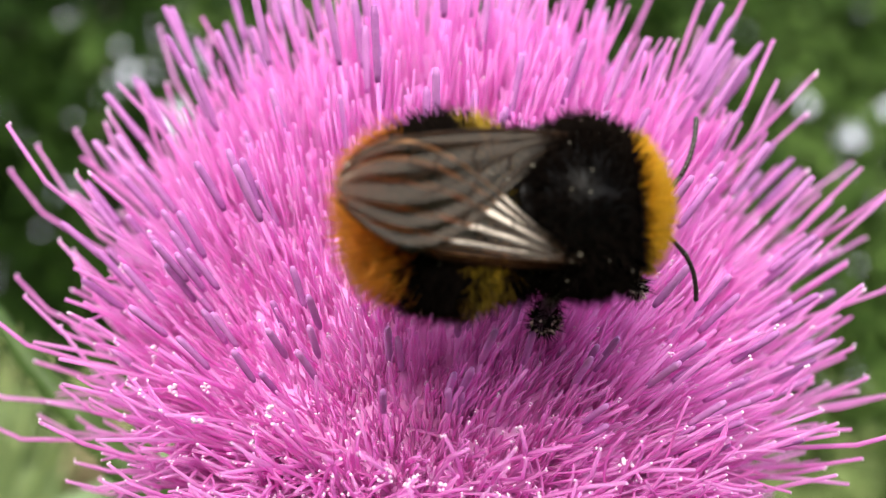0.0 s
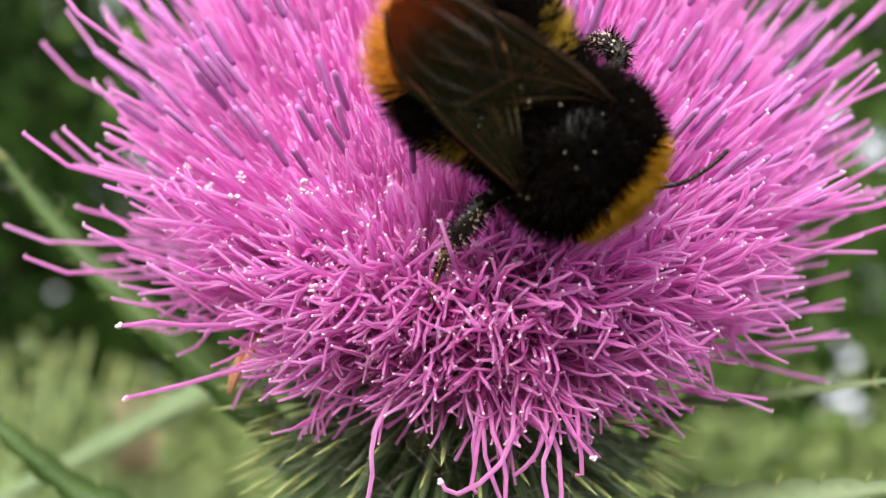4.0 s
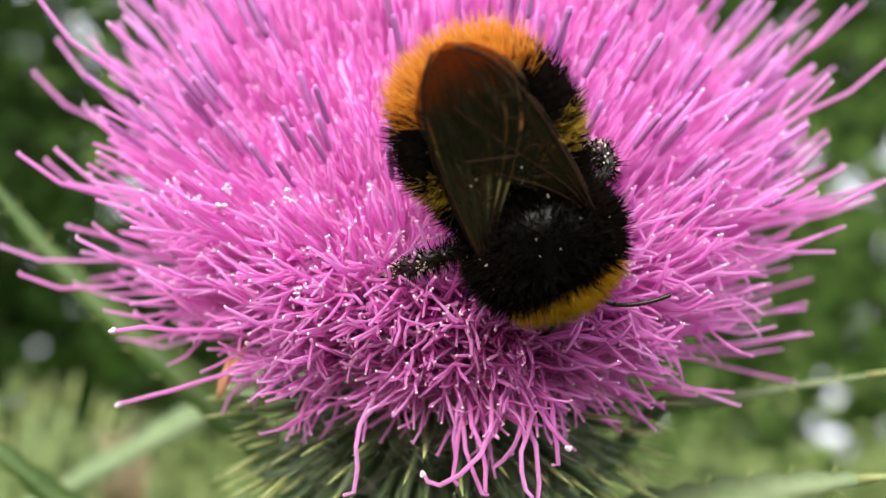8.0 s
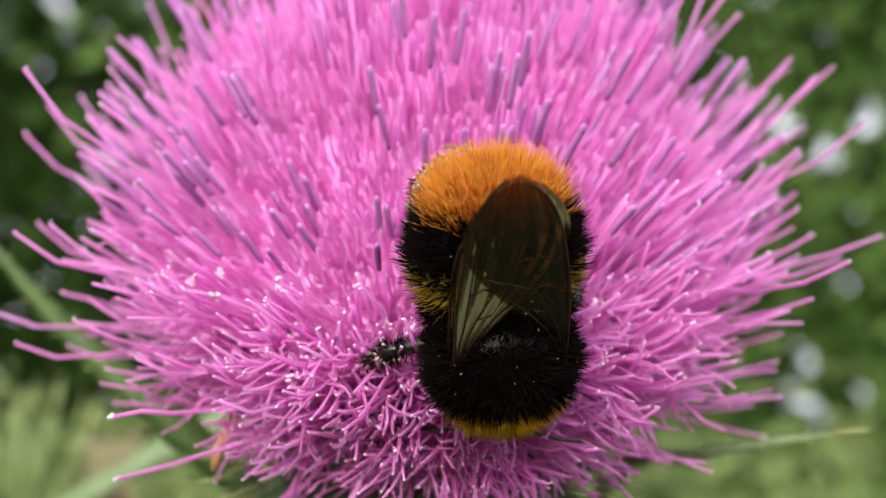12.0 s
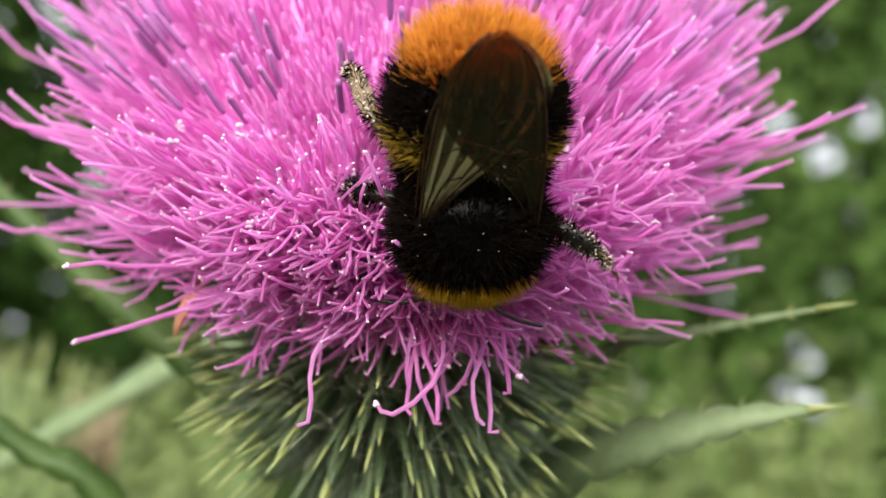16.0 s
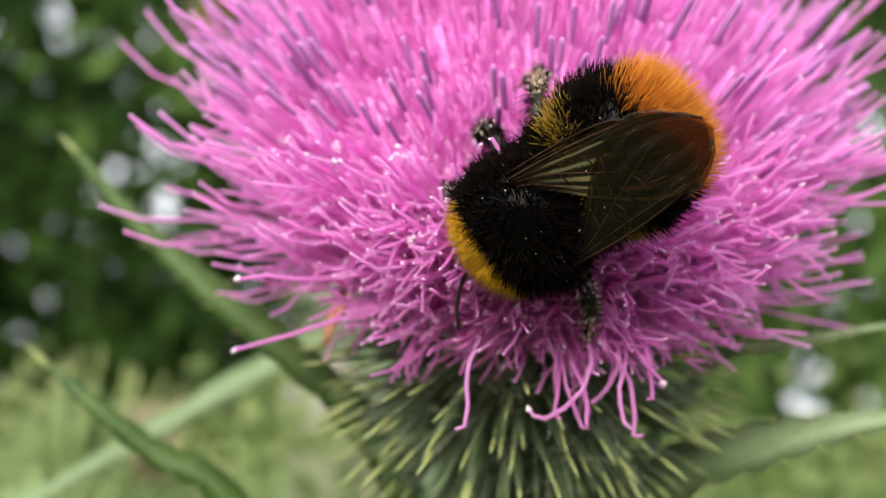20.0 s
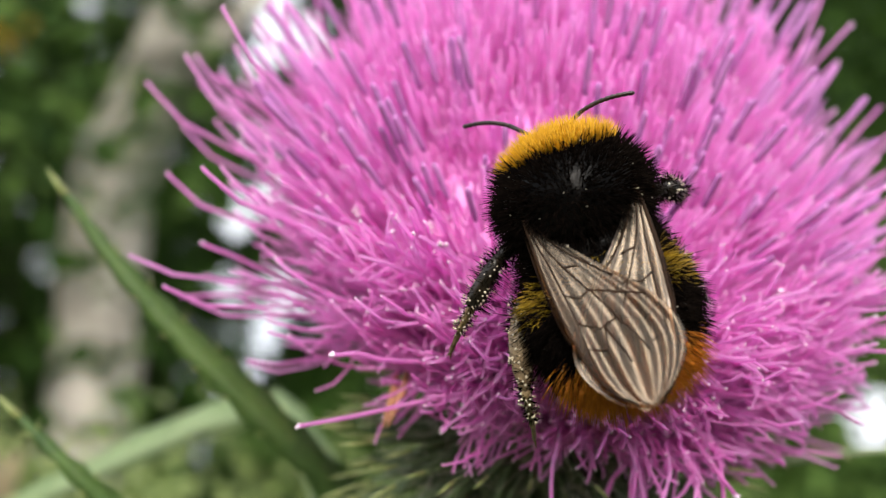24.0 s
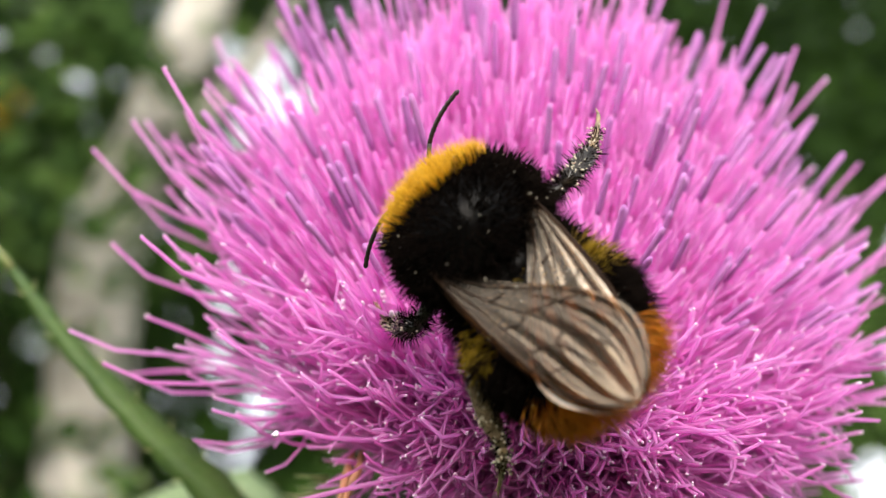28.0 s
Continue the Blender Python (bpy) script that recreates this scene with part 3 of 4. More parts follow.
LEAVES = [
    ([(-32.3, 25.0, 12.1), (-27.9, 25.5, 7.2), (-22.3, 26.0, 2.1), (-17.0, 26.5, -2.1), (-10.0, 27.5, -8.5), (-2, 31, -22)], 1.3, LEAF),
    ([(-32.9, 24.0, -4.2), (-29.2, 24.0, -7.3), (-24.5, 25.0, -10.8), (-19.2, 26.0, -14.2), (-8, 30, -32), (1.5, 38, -60)], 1.1, LEAF),
    ([(-62, 56, -22), (-42.8, 60.0, -10.8), (-31.6, 60.0, -4.3), (-17.7, 60.0, 3.3), (-10.0, 57, 1.0), (0.0, 46, -30), (2, 42, -62)], 1.6, PALE_LEAF),
    ([(25.1, 11.7, -9.4), (20.7, 13.0, -10.0), (16.0, 15.0, -11.1), (11.2, 18.0, -12.6), (5.0, 25.0, -18.0), (2, 36, -40)], 1.7, PALE_LEAF),
    ([(-38.8, 27.0, 1.0), (-38.0, 27.0, -5.6), (-36.6, 27.0, -15.0), (-33.0, 30.0, -32.0), (-12.0, 40.0, -80.0), (2.0, 50.0, -130.0)], 0.75, PALE_LEAF),
    ([(26.5, 13.0, -3.1), (21.6, 15.0, -3.7), (17.7, 17.0, -4.3), (13.8, 20.0, -5.2), (7, 27, -16), (4, 33, -30)], 0.55, PALE_LEAF),
]
for path, wide, mt in LEAVES:
    blade, needle, teeth = long_leaf(path, wide)
    lf = part("leaf", blade, mt, thistle, "long narrow spiny leaf")
    part("spine", needle, SPINE, lf, "pale needle at the tip")
    part("teeth", teeth, SPINE, lf, kind="stuff")

# a second, unopened thistle bud behind
bud = thing("thistle_bud", "pale green unopened thistle bud with yellowish spines", "thistle", (-60.8, 127.6, -15.5))
BUD_BRACT = mesh_of("bract", bract_shapes(3)[0], BUD)
part("cup", egg((0, 0, 0), (12.6, 12.6, 14.5), 24, 14), BUD, bud)
for ring in range(8):
    th = radians(10 + ring * 17)
    number = int(20 * math.sin(th)) + 3
    for i in range(number):
        a = 2 * math.pi * (i + rng.uniform(-.2, .2)) / number
        d = Vector((math.cos(a) * math.sin(th), math.sin(a) * math.sin(th), math.cos(th)))
        way = (d + Vector((0, 0, 0.35)) + Vector((rng.uniform(-.15, .15), rng.uniform(-.15, .15), 0))).normalized()
        br = new("bract", BUD_BRACT)
        br.parent = bud
        br.matrix_basis = Matrix.Translation(d * 12.2 * MM) @ frame_of(way, (0, 0, -1)) @ Matrix.Scale(rng.uniform(1.1, 1.65), 4)
        sp = new("spine", BRACTS[3][1])
        sp.parent = br
tuft = []
for k in range(22):
    p = Vector((15 + rng.gauss(0, 1.8), -7 + rng.gauss(0, 2), 11))
    tuft.append(tube([p, p + Vector((rng.gauss(0, 1.2), rng.gauss(0, 1), 5)), p + Vector((rng.gauss(0, 2.6), rng.gauss(0, 2), 9 + rng.uniform(0, 3)))], [0.5, 0.45, 0.2], 4))
part("faded_tuft", join(*tuft), FADED, bud, "faded brownish tuft", "stuff")
part("stalk", tube([(0, 0, -13), (3, 4, -70), (14, 2, -300), (20, 0, -RISE * 1000 + 5)], [2.8, 2.8, 3.4, 4.4], 8), STEM, bud)

# ---- the hedge behind: leaves with gaps through which the sky shows ----
EYE0 = Vector((-4.0, -62.0, -14.0))
GAPS_LEFT = [
    ((-0.282, 0.867, 0.412), 0.005), ((-0.177, 0.897, 0.405), 0.008), ((-0.18, 0.903, 0.391), 0.006), ((-0.269, 0.894, 0.357), 0.005), ((-0.238, 0.908, 0.345), 0.005),
    ((-0.253, 0.917, 0.31), 0.007), ((-0.23, 0.921, 0.315), 0.008), ((-0.214, 0.933, 0.29), 0.013), ((-0.163, 0.947, 0.276), 0.007), ((-0.204, 0.944, 0.258), 0.007),
    ((-0.248, 0.931, 0.267), 0.005), ((-0.214, 0.949, 0.233), 0.006), ((-0.096, 0.944, 0.315), 0.007), ((-0.304, 0.88, 0.366), 0.005), ((-0.222, 0.917, 0.332), 0.008),
    ((-0.27, 0.918, 0.29), 0.005), ((-0.267, 0.929, 0.256), 0.007),
]
GAPS_RIGHT = [
    ((0.337, 0.88, 0.335), 0.012), ((0.307, 0.865, 0.398), 0.005), ((0.334, 0.894, 0.299), 0.006), ((0.331, 0.906, 0.266), 0.006), ((0.331, 0.918, 0.219), 0.01),
    ((0.298, 0.942, 0.156), 0.0105), ((0.297, 0.947, 0.121), 0.010), ((0.238, 0.895, 0.378), 0.006), ((0.22, 0.951, 0.217), 0.007), ((0.191, 0.98, 0.059), 0.006),
    ((0.299, 0.931, 0.208), 0.003), ((0.194, 0.895, 0.401), 0.006), ((0.214, 0.917, 0.336), 0.009), ((0.278, 0.9, 0.337), 0.007), ((0.311, 0.898, 0.312), 0.012),
    ((0.281, 0.951, 0.127), 0.012), ((0.335, 0.932, 0.135), 0.006), ((0.311, 0.93, 0.198), 0.006),
]
GAPS_MIDDLE = [
    ((0.03, 0.871, 0.491), 0.05), ((0.052, 0.883, 0.466), 0.045), ((0.015, 0.896, 0.445), 0.035), ((0.047, 0.937, 0.347), 0.04), ((0.022, 0.943, 0.331), 0.035),
    ((-0.103, 0.934, 0.342), 0.006), ((0.018, 0.961, 0.276), 0.028), ((0.065, 0.958, 0.279), 0.036), ((0.056, 0.969, 0.242), 0.034), ((0.038, 0.978, 0.205), 0.032),
    ((0.515, 0.836, 0.19), 0.045), ((0.53, 0.8, 0.281), 0.03), ((0.526, 0.766, 0.371), 0.03), ((0.036, 0.921, 0.388), 0.03),
]
GAPS = [(Vector(d).normalized(), r * k) for gaps, k in ((GAPS_LEFT, 0.52), (GAPS_RIGHT, 0.85), (GAPS_MIDDLE, 0.5)) for d, r in gaps]


def open_sky(p, size):
    d = p - EYE0
    far = d.length
    d = d / far
    return any(d.angle(g) < r + 0.15 * size / far for g, r in GAPS)


def foliage(count, ylow, yhigh, spread, zlow, zhigh, size, seed, mid=0.0, shy=False):
    """Many folded leaves in clumps."""
    r = random.Random(seed)
    v, f = [], []
    clumps = [(mid + r.uniform(-spread, spread), r.uniform(ylow, yhigh), r.uniform(zlow, zhigh)) for _ in range(count // 14)]
    made = 0
    while made < count:
        c = clumps[r.randrange(len(clumps))]
        k = size * 2.6
        p = Vector((c[0] + r.gauss(0, k), c[1] + r.gauss(0, k), c[2] + r.gauss(0, k)))
        made += 1
        L = size * r.uniform(0.6, 1.3)
        if (open_sky(p, L) and r.random() > 0.03) or (shy and abs(p.x + 74) < 80 and p.y < 770 and p.z > 40):
            continue
        d = Vector((r.gauss(0, 1), r.gauss(0, 0.7), r.gauss(-0.3, 0.7))).normalized()
        nrm = Vector((r.gauss(0, 0.6), -1 + r.gauss(0, 0.5), 0.8 + r.gauss(0, 0.5)))
        s = d.cross(nrm).normalized()
        u = s.cross(d)
        w = L * r.uniform(0.26, 0.38)
        i = len(v)
        v += [tuple(p - d * L * 0.5), tuple(p - s * w + u * w * 0.3), tuple(p + d * L * 0.12), tuple(p + s * w + u * w * 0.3), tuple(p + d * L * 0.5)]
        f += [(i, i + 2, i + 1), (i, i + 3, i + 2), (i + 1, i + 2, i + 4), (i + 2, i + 3, i + 4)]
    return v, f


hedge = thing("hedge", "dark green leafy hedge with gaps of sky", "hedge", (0, 0, 0))
part("leaves", foliage(95000, 620, 1250, 900, -420, 900, 16, 1, shy=True), HEDGE, hedge, "small green hedge leaves", "stuff")
# Leaves painted lighter, as if lit, at the upper left and the right.
part("young_leaves", foliage(300, 620, 720, 90, 230, 450, 19, 8, -150), LIT_LEAF, hedge, "hedge leaves painted paler as if in brighter light", "stuff")
part("young_leaves", foliage(13000, 620, 800, 190, -330, 330, 12, 12, 310), LIT_LEAF, hedge, "hedge leaves painted paler as if in brighter light", "stuff")
# Second leaf layer, its shade painted in, backs the front leaves.
far_hedge = thing("hedge", "hedge foliage behind the front leaves, shade painted into its colour", "hedge", (0, 0, 0))
part("sprays", foliage(750, 540, 660, 125, 20, 440, 20, 5), HEDGE, hedge, "sprays of leaves before the trunk", "stuff")
part("leaves", foliage(36000, 1500, 2200, 1900, -1000, 1900, 85, 2), HEDGE_SHADE_TONE, far_hedge, "hedge leaves with shade painted into their dark colour", "stuff")
for k in range(9):
    x = -750 + k * 190 + rng.uniform(-40, 40)
    path, rad = [], []
    for j in range(6):
        path.append((x + rng.uniform(-50, 50), 1290 + rng.uniform(-30, 30), -RISE * 1000 + j * 330))
        rad.append(11 - 1.6 * j)
    if not any(open_sky(Vector(p), 10) for p in path):
        part("branch", tube(path, rad, 7), TWIG, hedge, "brown hedge branch")
for k in range(7):
    x = -1300 + k * 430 + rng.uniform(-60, 60)
    path = [(x + rng.uniform(-80, 80), 2260 + rng.uniform(-30, 30), -RISE * 1000 + j * 560) for j in range(5)]
    part("branch", tube(path, [26, 23, 19, 14, 8], 7), TWIG, far_hedge, "brown hedge branch")
tree = thing("tree", "pale-barked trunk standing in the hedge", "tree", (0, 0, 0))
part("trunk", tube([(-62, 742, -RISE * 1000), (-70, 735, 60), (-72, 734, 170), (-77, 722, 212), (-77, 712, 272), (-60, 700, 330), (-30, 700, 480), (40, 720, 900)], [40, 30, 28, 27, 27, 25, 19, 9], 14), BARK, tree, "pale blotched bark")
part("limb", tube([(-62, 702, 325), (-20, 690, 372), (22, 700, 450), (60, 720, 600)], [12, 9, 8, 5], 10), BARK, tree, "pale limb")
undergrowth = thing("undergrowth", "pale yellow-green meadow plants behind the thistle", "plants", (0, 0, 0))
part("leaves", foliage(4200, 150, 240, 48, -80, 10, 3.6, 21, -76), UNDERGROWTH, undergrowth, "pale yellow-green leaves", "stuff")
part("leaves", foliage(6600, 190, 270, 95, -70, 20, 3.6, 22, 36), UNDERGROWTH, undergrowth, "pale yellow-green leaves", "stuff")
for k in range(9):
    x, y = rng.uniform(-100, -30), rng.uniform(160, 220)
    part("stalk", tube([(x, y, -RISE * 1000), (x + rng.uniform(-15, 15), y, -500), (x + rng.uniform(-8, 8), y, rng.uniform(-30, 5))], [3.0, 2.4, 0.9], 6), STEM, undergrowth)
# Unseen hedge added behind the camera so the wings mirror something dark.
added_back_hedge = thing("hedge", "unseen hedge added behind the camera to darken reflections", "hedge", (0, 0, 0))
part("leaves", foliage(14000, -3300, -2600, 3600, -1050, 250, 90, 9), HEDGE_SHADE_TONE, added_back_hedge, "hedge leaves with shade painted into their dark colour", "stuff")
for k in range(8):
    x = -3000 + k * 860
    part("branch", tube([(x, -2900, -RISE * 1000), (x + 60, -2880, -400), (x - 50, -2910, 500)], [30, 24, 10], 7), TWIG, added_back_hedge, "brown hedge branch")
blossom = thing("blossom", "yellow blossom in the hedge", "flower", (-166, 760, 390))
for k in range(9):
    a = 2 * math.pi * k / 9
    pet = egg((11, 0, 0), (12, 7, 2), 8, 6)
    part("petal", moved(pet, Matrix.Rotation(a, 4, "Y") @ Matrix.Rotation(0.3, 4, "Z")), BLOSSOM, blossom)
part("disc", egg((0, -1, 0), (6, 3, 6), 10, 8), BLOSSOM, blossom)

# ---- bumblebee: x ahead, y to its left, z up ----
bee = thing("bumblebee", "furry black and yellow bumblebee with an orange tail", "bumblebee")


def fur(surface, count, length, lean, seed, keep=lambda p: True, thick=0.035, trim=lambda p: 1.0):
    """Tapered hairs; surface(u, v) gives a point and its normal."""
    r = random.Random(seed)
    v, f = [], []
    n = 0
    tries = 0
    while n < count and tries < count * 8:
        tries += 1
        p, nr = surface(r.random(), r.random())
        if not keep(p):
            continue
        n += 1
        d = (nr + Vector(lean) + noise.noise_vector(p * 1.3 + Vector((seed, 0, 0))) * 0.35 + Vector((r.gauss(0, 0.22), r.gauss(0, 0.22), r.gauss(0, 0.22)))).normalized()
        L = length * (0.5 + 0.95 * r.random() ** 1.8) * trim(p)
        s = d.orthogonal().normalized() * thick
        o = d.cross(s)
        mid = p + d * L * 0.55
        tip = p + d * L + Vector(lean) * L * 0.25
        i = len(v)
        root = p - nr * 0.12
        v += [tuple(root + s), tuple(root - s * 0.5 + o * 0.87), tuple(root - s * 0.5 - o * 0.87), tuple(mid + s * 0.7), tuple(mid - s * 0.35 + o * 0.6), tuple(mid - s * 0.35 - o * 0.6), tuple(tip)]
        for a, b in ((0, 1), (1, 2), (2, 0)):
            f += [(i + a, i + b, i + b + 3, i + a + 3), (i + a + 3, i + b + 3, i + 6)]
    return v, f


def round_surface(center, radii, power=1.0):
    def at(u, w):
        a, c = 2 * math.pi * u, 2 * w - 1
        s = math.sqrt(max(0, 1 - c * c))
        p = Vector((center[0] - radii[0] * c, center[1] + radii[1] * s ** power * math.cos(a), center[2] + radii[2] * s ** power * math.sin(a)))
        nr = Vector((-c / radii[0], s * math.cos(a) / radii[1], s * math.sin(a) / radii[2])).normalized()
        return p, nr
    return at


def slice_of(center, radii, x0, x1, nu=28, nv=6):
    """The ring of a rounded body between two places along x, closed at both ends."""
    v, f = [], []
    for j in range(nv + 1):
        x = x0 + (x1 - x0) * j / nv
        s = math.sqrt(max(0.0, 1 - ((x - center[0]) / radii[0]) ** 2))
        for i in range(nu):
            a = 2 * math.pi * i / nu
            v.append((x, center[1] + radii[1] * s * math.cos(a), center[2] + radii[2] * s * math.sin(a)))
    for j in range(nv):
        for i in range(nu):
            a, c = j * nu + i, j * nu + (i + 1) % nu
            f.append((a, c, c + nu, a + nu))
    f += [tuple(range(nu)), tuple(range(nv * nu, nv * nu + nu))[::-1]]
    return v, f


TC, TR = (2.25, 0, 0.25), (3.0, 3.4, 2.85)
AC, AR = (-3.15, 0, -0.45), (3.85, 3.7, 2.95)
thorax = part("thorax", egg(TC, TR), BLACK_SKIN, bee, "round black thorax")
collar_edge = lambda p: p.x + 0.12 * p.z > 4.25 and p.z > -1.0
surf = round_surface(TC, TR)
part("fur", fur(surf, 9500, 0.85, (-0.15, 0, 0.1), 11, lambda p: not collar_edge(p) and not (p.z > 1.9 and ((p.x - 2.3) / 0.45) ** 2 + (p.y / 0.22) ** 2 < 1), 0.03), BLACK_FUR, thorax, "short black fur", "stuff")
part("collar", fur(surf, 4200, 0.85, (0.0, 0, 0.25), 12, collar_edge, 0.03), YELLOW_FUR, thorax, "bright yellow fur collar", "stuff")
asurf = round_surface(AC, AR)
for name, x0, x1, mt, label, count, length in (
        ("abdomen_front", 0.6, -1.5, BLACK_FUR, "black front of the abdomen", 2400, 0.95),
        ("yellow_band", -1.5, -2.65, LEMON_FUR, "lemon yellow band of the abdomen", 1200, 0.9),
        ("black_band", -2.65, -5.7, BLACK_FUR, "black band of the abdomen", 7000, 1.0),
        ("tail", -5.7, -6.98, ORANGE_FUR, "orange furry tail", 5000, 1.35)):
    seg = part(name, slice_of(AC, AR, x1, x0), BLACK_SKIN if mt is not ORANGE_FUR else TAIL_SKIN, bee, label)
    part("fur", fur(asurf, count, length, (-0.35, 0, 0.05), 13 + count, lambda p: x1 - 0.1 < p.x + rng.gauss(0, 0.3) < x0 + 0.1 and not (mt is LEMON_FUR and p.z < -1.3), 0.03, lambda p: 0.4 if p.z > 1.5 and abs(p.y) < 2.3 and p.x > -5.9 else 1.0), mt, seg, "", "stuff")
WC, WR = (-0.5, 0, -0.4), (2.0, 3.25, 2.35)
waist = part("waist", egg(WC, WR), BLACK_SKIN, bee, "black waist between thorax and abdomen")
part("fur", fur(round_surface(WC, WR), 3000, 0.8, (-0.1, 0, 0), 61, lambda p: abs(p.x - WC[0]) < 1.3 and not (p.z > 1.2 and abs(p.y) < 1.8), 0.024), BLACK_FUR, waist, "", "stuff")
HC, HR = (4.9, 0, -1.8), (1.2, 1.5, 1.6)
head = part("head", egg(HC, HR, 20, 12), BLACK_SKIN, bee, "black head with bent feelers")
part("fur", fur(round_surface(HC, HR), 900, 0.65, (0.1, 0, 0.3), 41, lambda p: p.z > -2.6, 0.03), BLACK_FUR, head, "", "stuff")
part("face_tuft", fur(round_surface(HC, HR), 130, 0.6, (0.3, 0, 0.3), 42, lambda p: p.z > -0.9 and p.x > 5.2, 0.03), YELLOW_FUR, head, "", "stuff")
for s in (1, -1):
    part("eye", moved(egg((0, 0, 0), (0.45, 0.5, 1.05), 14, 10), Matrix.Translation((5.1, s * 1.25, -1.9)) @ Matrix.Rotation(s * 0.25, 4, "X")), EYE, head, "glossy dark compound eye")
part("jaw", tube([(5.5, 0, -2.9), (5.8, 0, -3.5), (5.7, 0, -4.1)], [0.55, 0.4, 0.12], 8), LEG_SKIN, head)
part("proboscis", tube([(5.6, 0, -3.6), (5.7, 0, -4.8), (5.5, 0, -6.0)], [0.16, 0.13, 0.05], 6), TARSUS_SKIN, head)

antennae = []
for s in (1, -1):
    root = Matrix.Translation(Vector((5.9, s * 0.45, -1.3)) * MM)
    an = part("antenna", tube([(0, 0, 0), (0.5, s * 0.7, 0.25), (0.9, s * 1.5, 0.35)], [0.11, 0.1, 0.12], 7), LEG_SKIN, bee, "thin dark bent feeler", at=root)
    pts, rad = [], []
    for k in range(31):
        q = k / 30
        pts.append((0.9 + 1.0 * q - 0.6 * q * q, s * (1.5 + 2.3 * q + 0.3 * q * q), 0.35 - 0.3 * q - 0.5 * q * q))
        rad.append((0.095, 0.125, 0.12)[k % 3] if k < 30 else 0.05)
    part("flagellum", tube(pts, rad, 7), LEG_SKIN, an)
    antennae.append(an)


def leg(name, hip, knee, ankle, toe, thick, basket=False, label="black furry leg"):
    """A leg with its origin at the hip: thigh, shin and foot, with bristles."""
    h, k, a, t = (Vector(p) for p in (hip, knee, ankle, toe))
    at = Matrix.Translation(h * MM)
    k, a, t = k - h, a - h, t - h
    o = Vector((0, 0, 0))
    lg = part(name, tube([o, k * 0.3, k * 0.75, k], [thick * 0.8, thick * 1.05, thick * 0.9, thick * 0.6], 8), LEG_SKIN, bee, label, at=at)
    d = a - k
    if basket:
        plate = egg((0, 0, 0), (0.32, 0.55, d.length * 0.52), 12, 8)
        part("tibia", moved(plate, Matrix.Translation(k + d * 0.5) @ frame_of(d, (0, 0, 1))), BASKET, lg, "flat tan pollen basket")
    else:
        part("tibia", tube([k, k + d * 0.3, k + d * 0.75, a], [thick * 0.7, thick * 1.05, thick * 1.2, thick * 0.9], 8), LEG_SKIN, lg)
    e = t - a
    drop = Vector((0, 0, -0.9))
    pts, rad = [], []
    for j in range(16):
        q = j / 15
        pts.append(a + e * q + drop * q * q)
        rad.append(thick * (0.62 - 0.36 * q) * (0.78 if j % 3 == 0 else 1.0))
    foot = tube(pts, rad, 7)
    claws = [tube([pts[-1], pts[-1] + e.normalized() * 0.3 + Vector((c, 0, -0.3))], [thick * 0.2, 0.02], 5) for c in (-0.15, 0.15)]
    part("tarsus", join(foot, *claws), TARSUS_SKIN, lg)
    line = [o, k * 0.5, k, k + d * 0.5, a, a + e * 0.6 + drop * 0.36]

    def surf_leg(u, w):
        j = min(int(u * 5), 4)
        p = line[j].lerp(line[j + 1], u * 5 - j)
        ax = (line[j + 1] - line[j]).normalized()
        x = ax.orthogonal().normalized()
        nr = Matrix.Rotation(w * 2 * math.pi, 3, ax) @ x
        return p + nr * thick * (0.8 if j < 4 else 0.45), nr
    r = random.Random(int(hip[0] * 10 + hip[1]))
    part("bristles", fur(surf_leg, 950, 0.8 if basket else 0.62, (0, 0, -0.1), int(abs(hip[0]) * 100) + 5, thick=0.022, trim=lambda p: 0.45 if (p - a).dot(e) > 0 else (0.5 if basket and (p - k).dot(d) > 0.3 else 1.0)), BLACK_FUR, lg, kind="stuff")
    dust = []
    for _ in range(170):
        p, nr = surf_leg(0.35 + 0.65 * r.random() ** 0.7, r.random())
        s = r.uniform(0.03, 0.075)
        dust.append(egg(p + nr * r.uniform(0, 0.3), (s, s, s), 5, 4))
    part("pollen", join(*dust), GRAIN, lg, "grains of pale pollen", "stuff")
    return lg


legs = {}
for s, side in ((1, "l"), (-1, "r")):
    legs["front_" + side] = leg("front_leg", (4.0, s * 1.5, -1.7), (4.9, s * 2.7, -2.3), (5.6, s * 3.2, -3.3), (6.4, s * 3.6, -4.4), 0.36)
    legs["middle_" + side] = leg("middle_leg", (2.1, s * 1.9, -1.8), (2.2, s * 4.7, -0.8), (1.9, s * 6.9, -2.3), (1.7, s * 8.8, -4.3), 0.42)
    legs["hind_" + side] = leg("hind_leg", (0.3, s * 1.7, -1.8), (-2.0, s * 4.4, -1.1), (-5.5, s * 5.1, -1.7), (-7.2, s * 5.0, -3.9), 0.4, True)


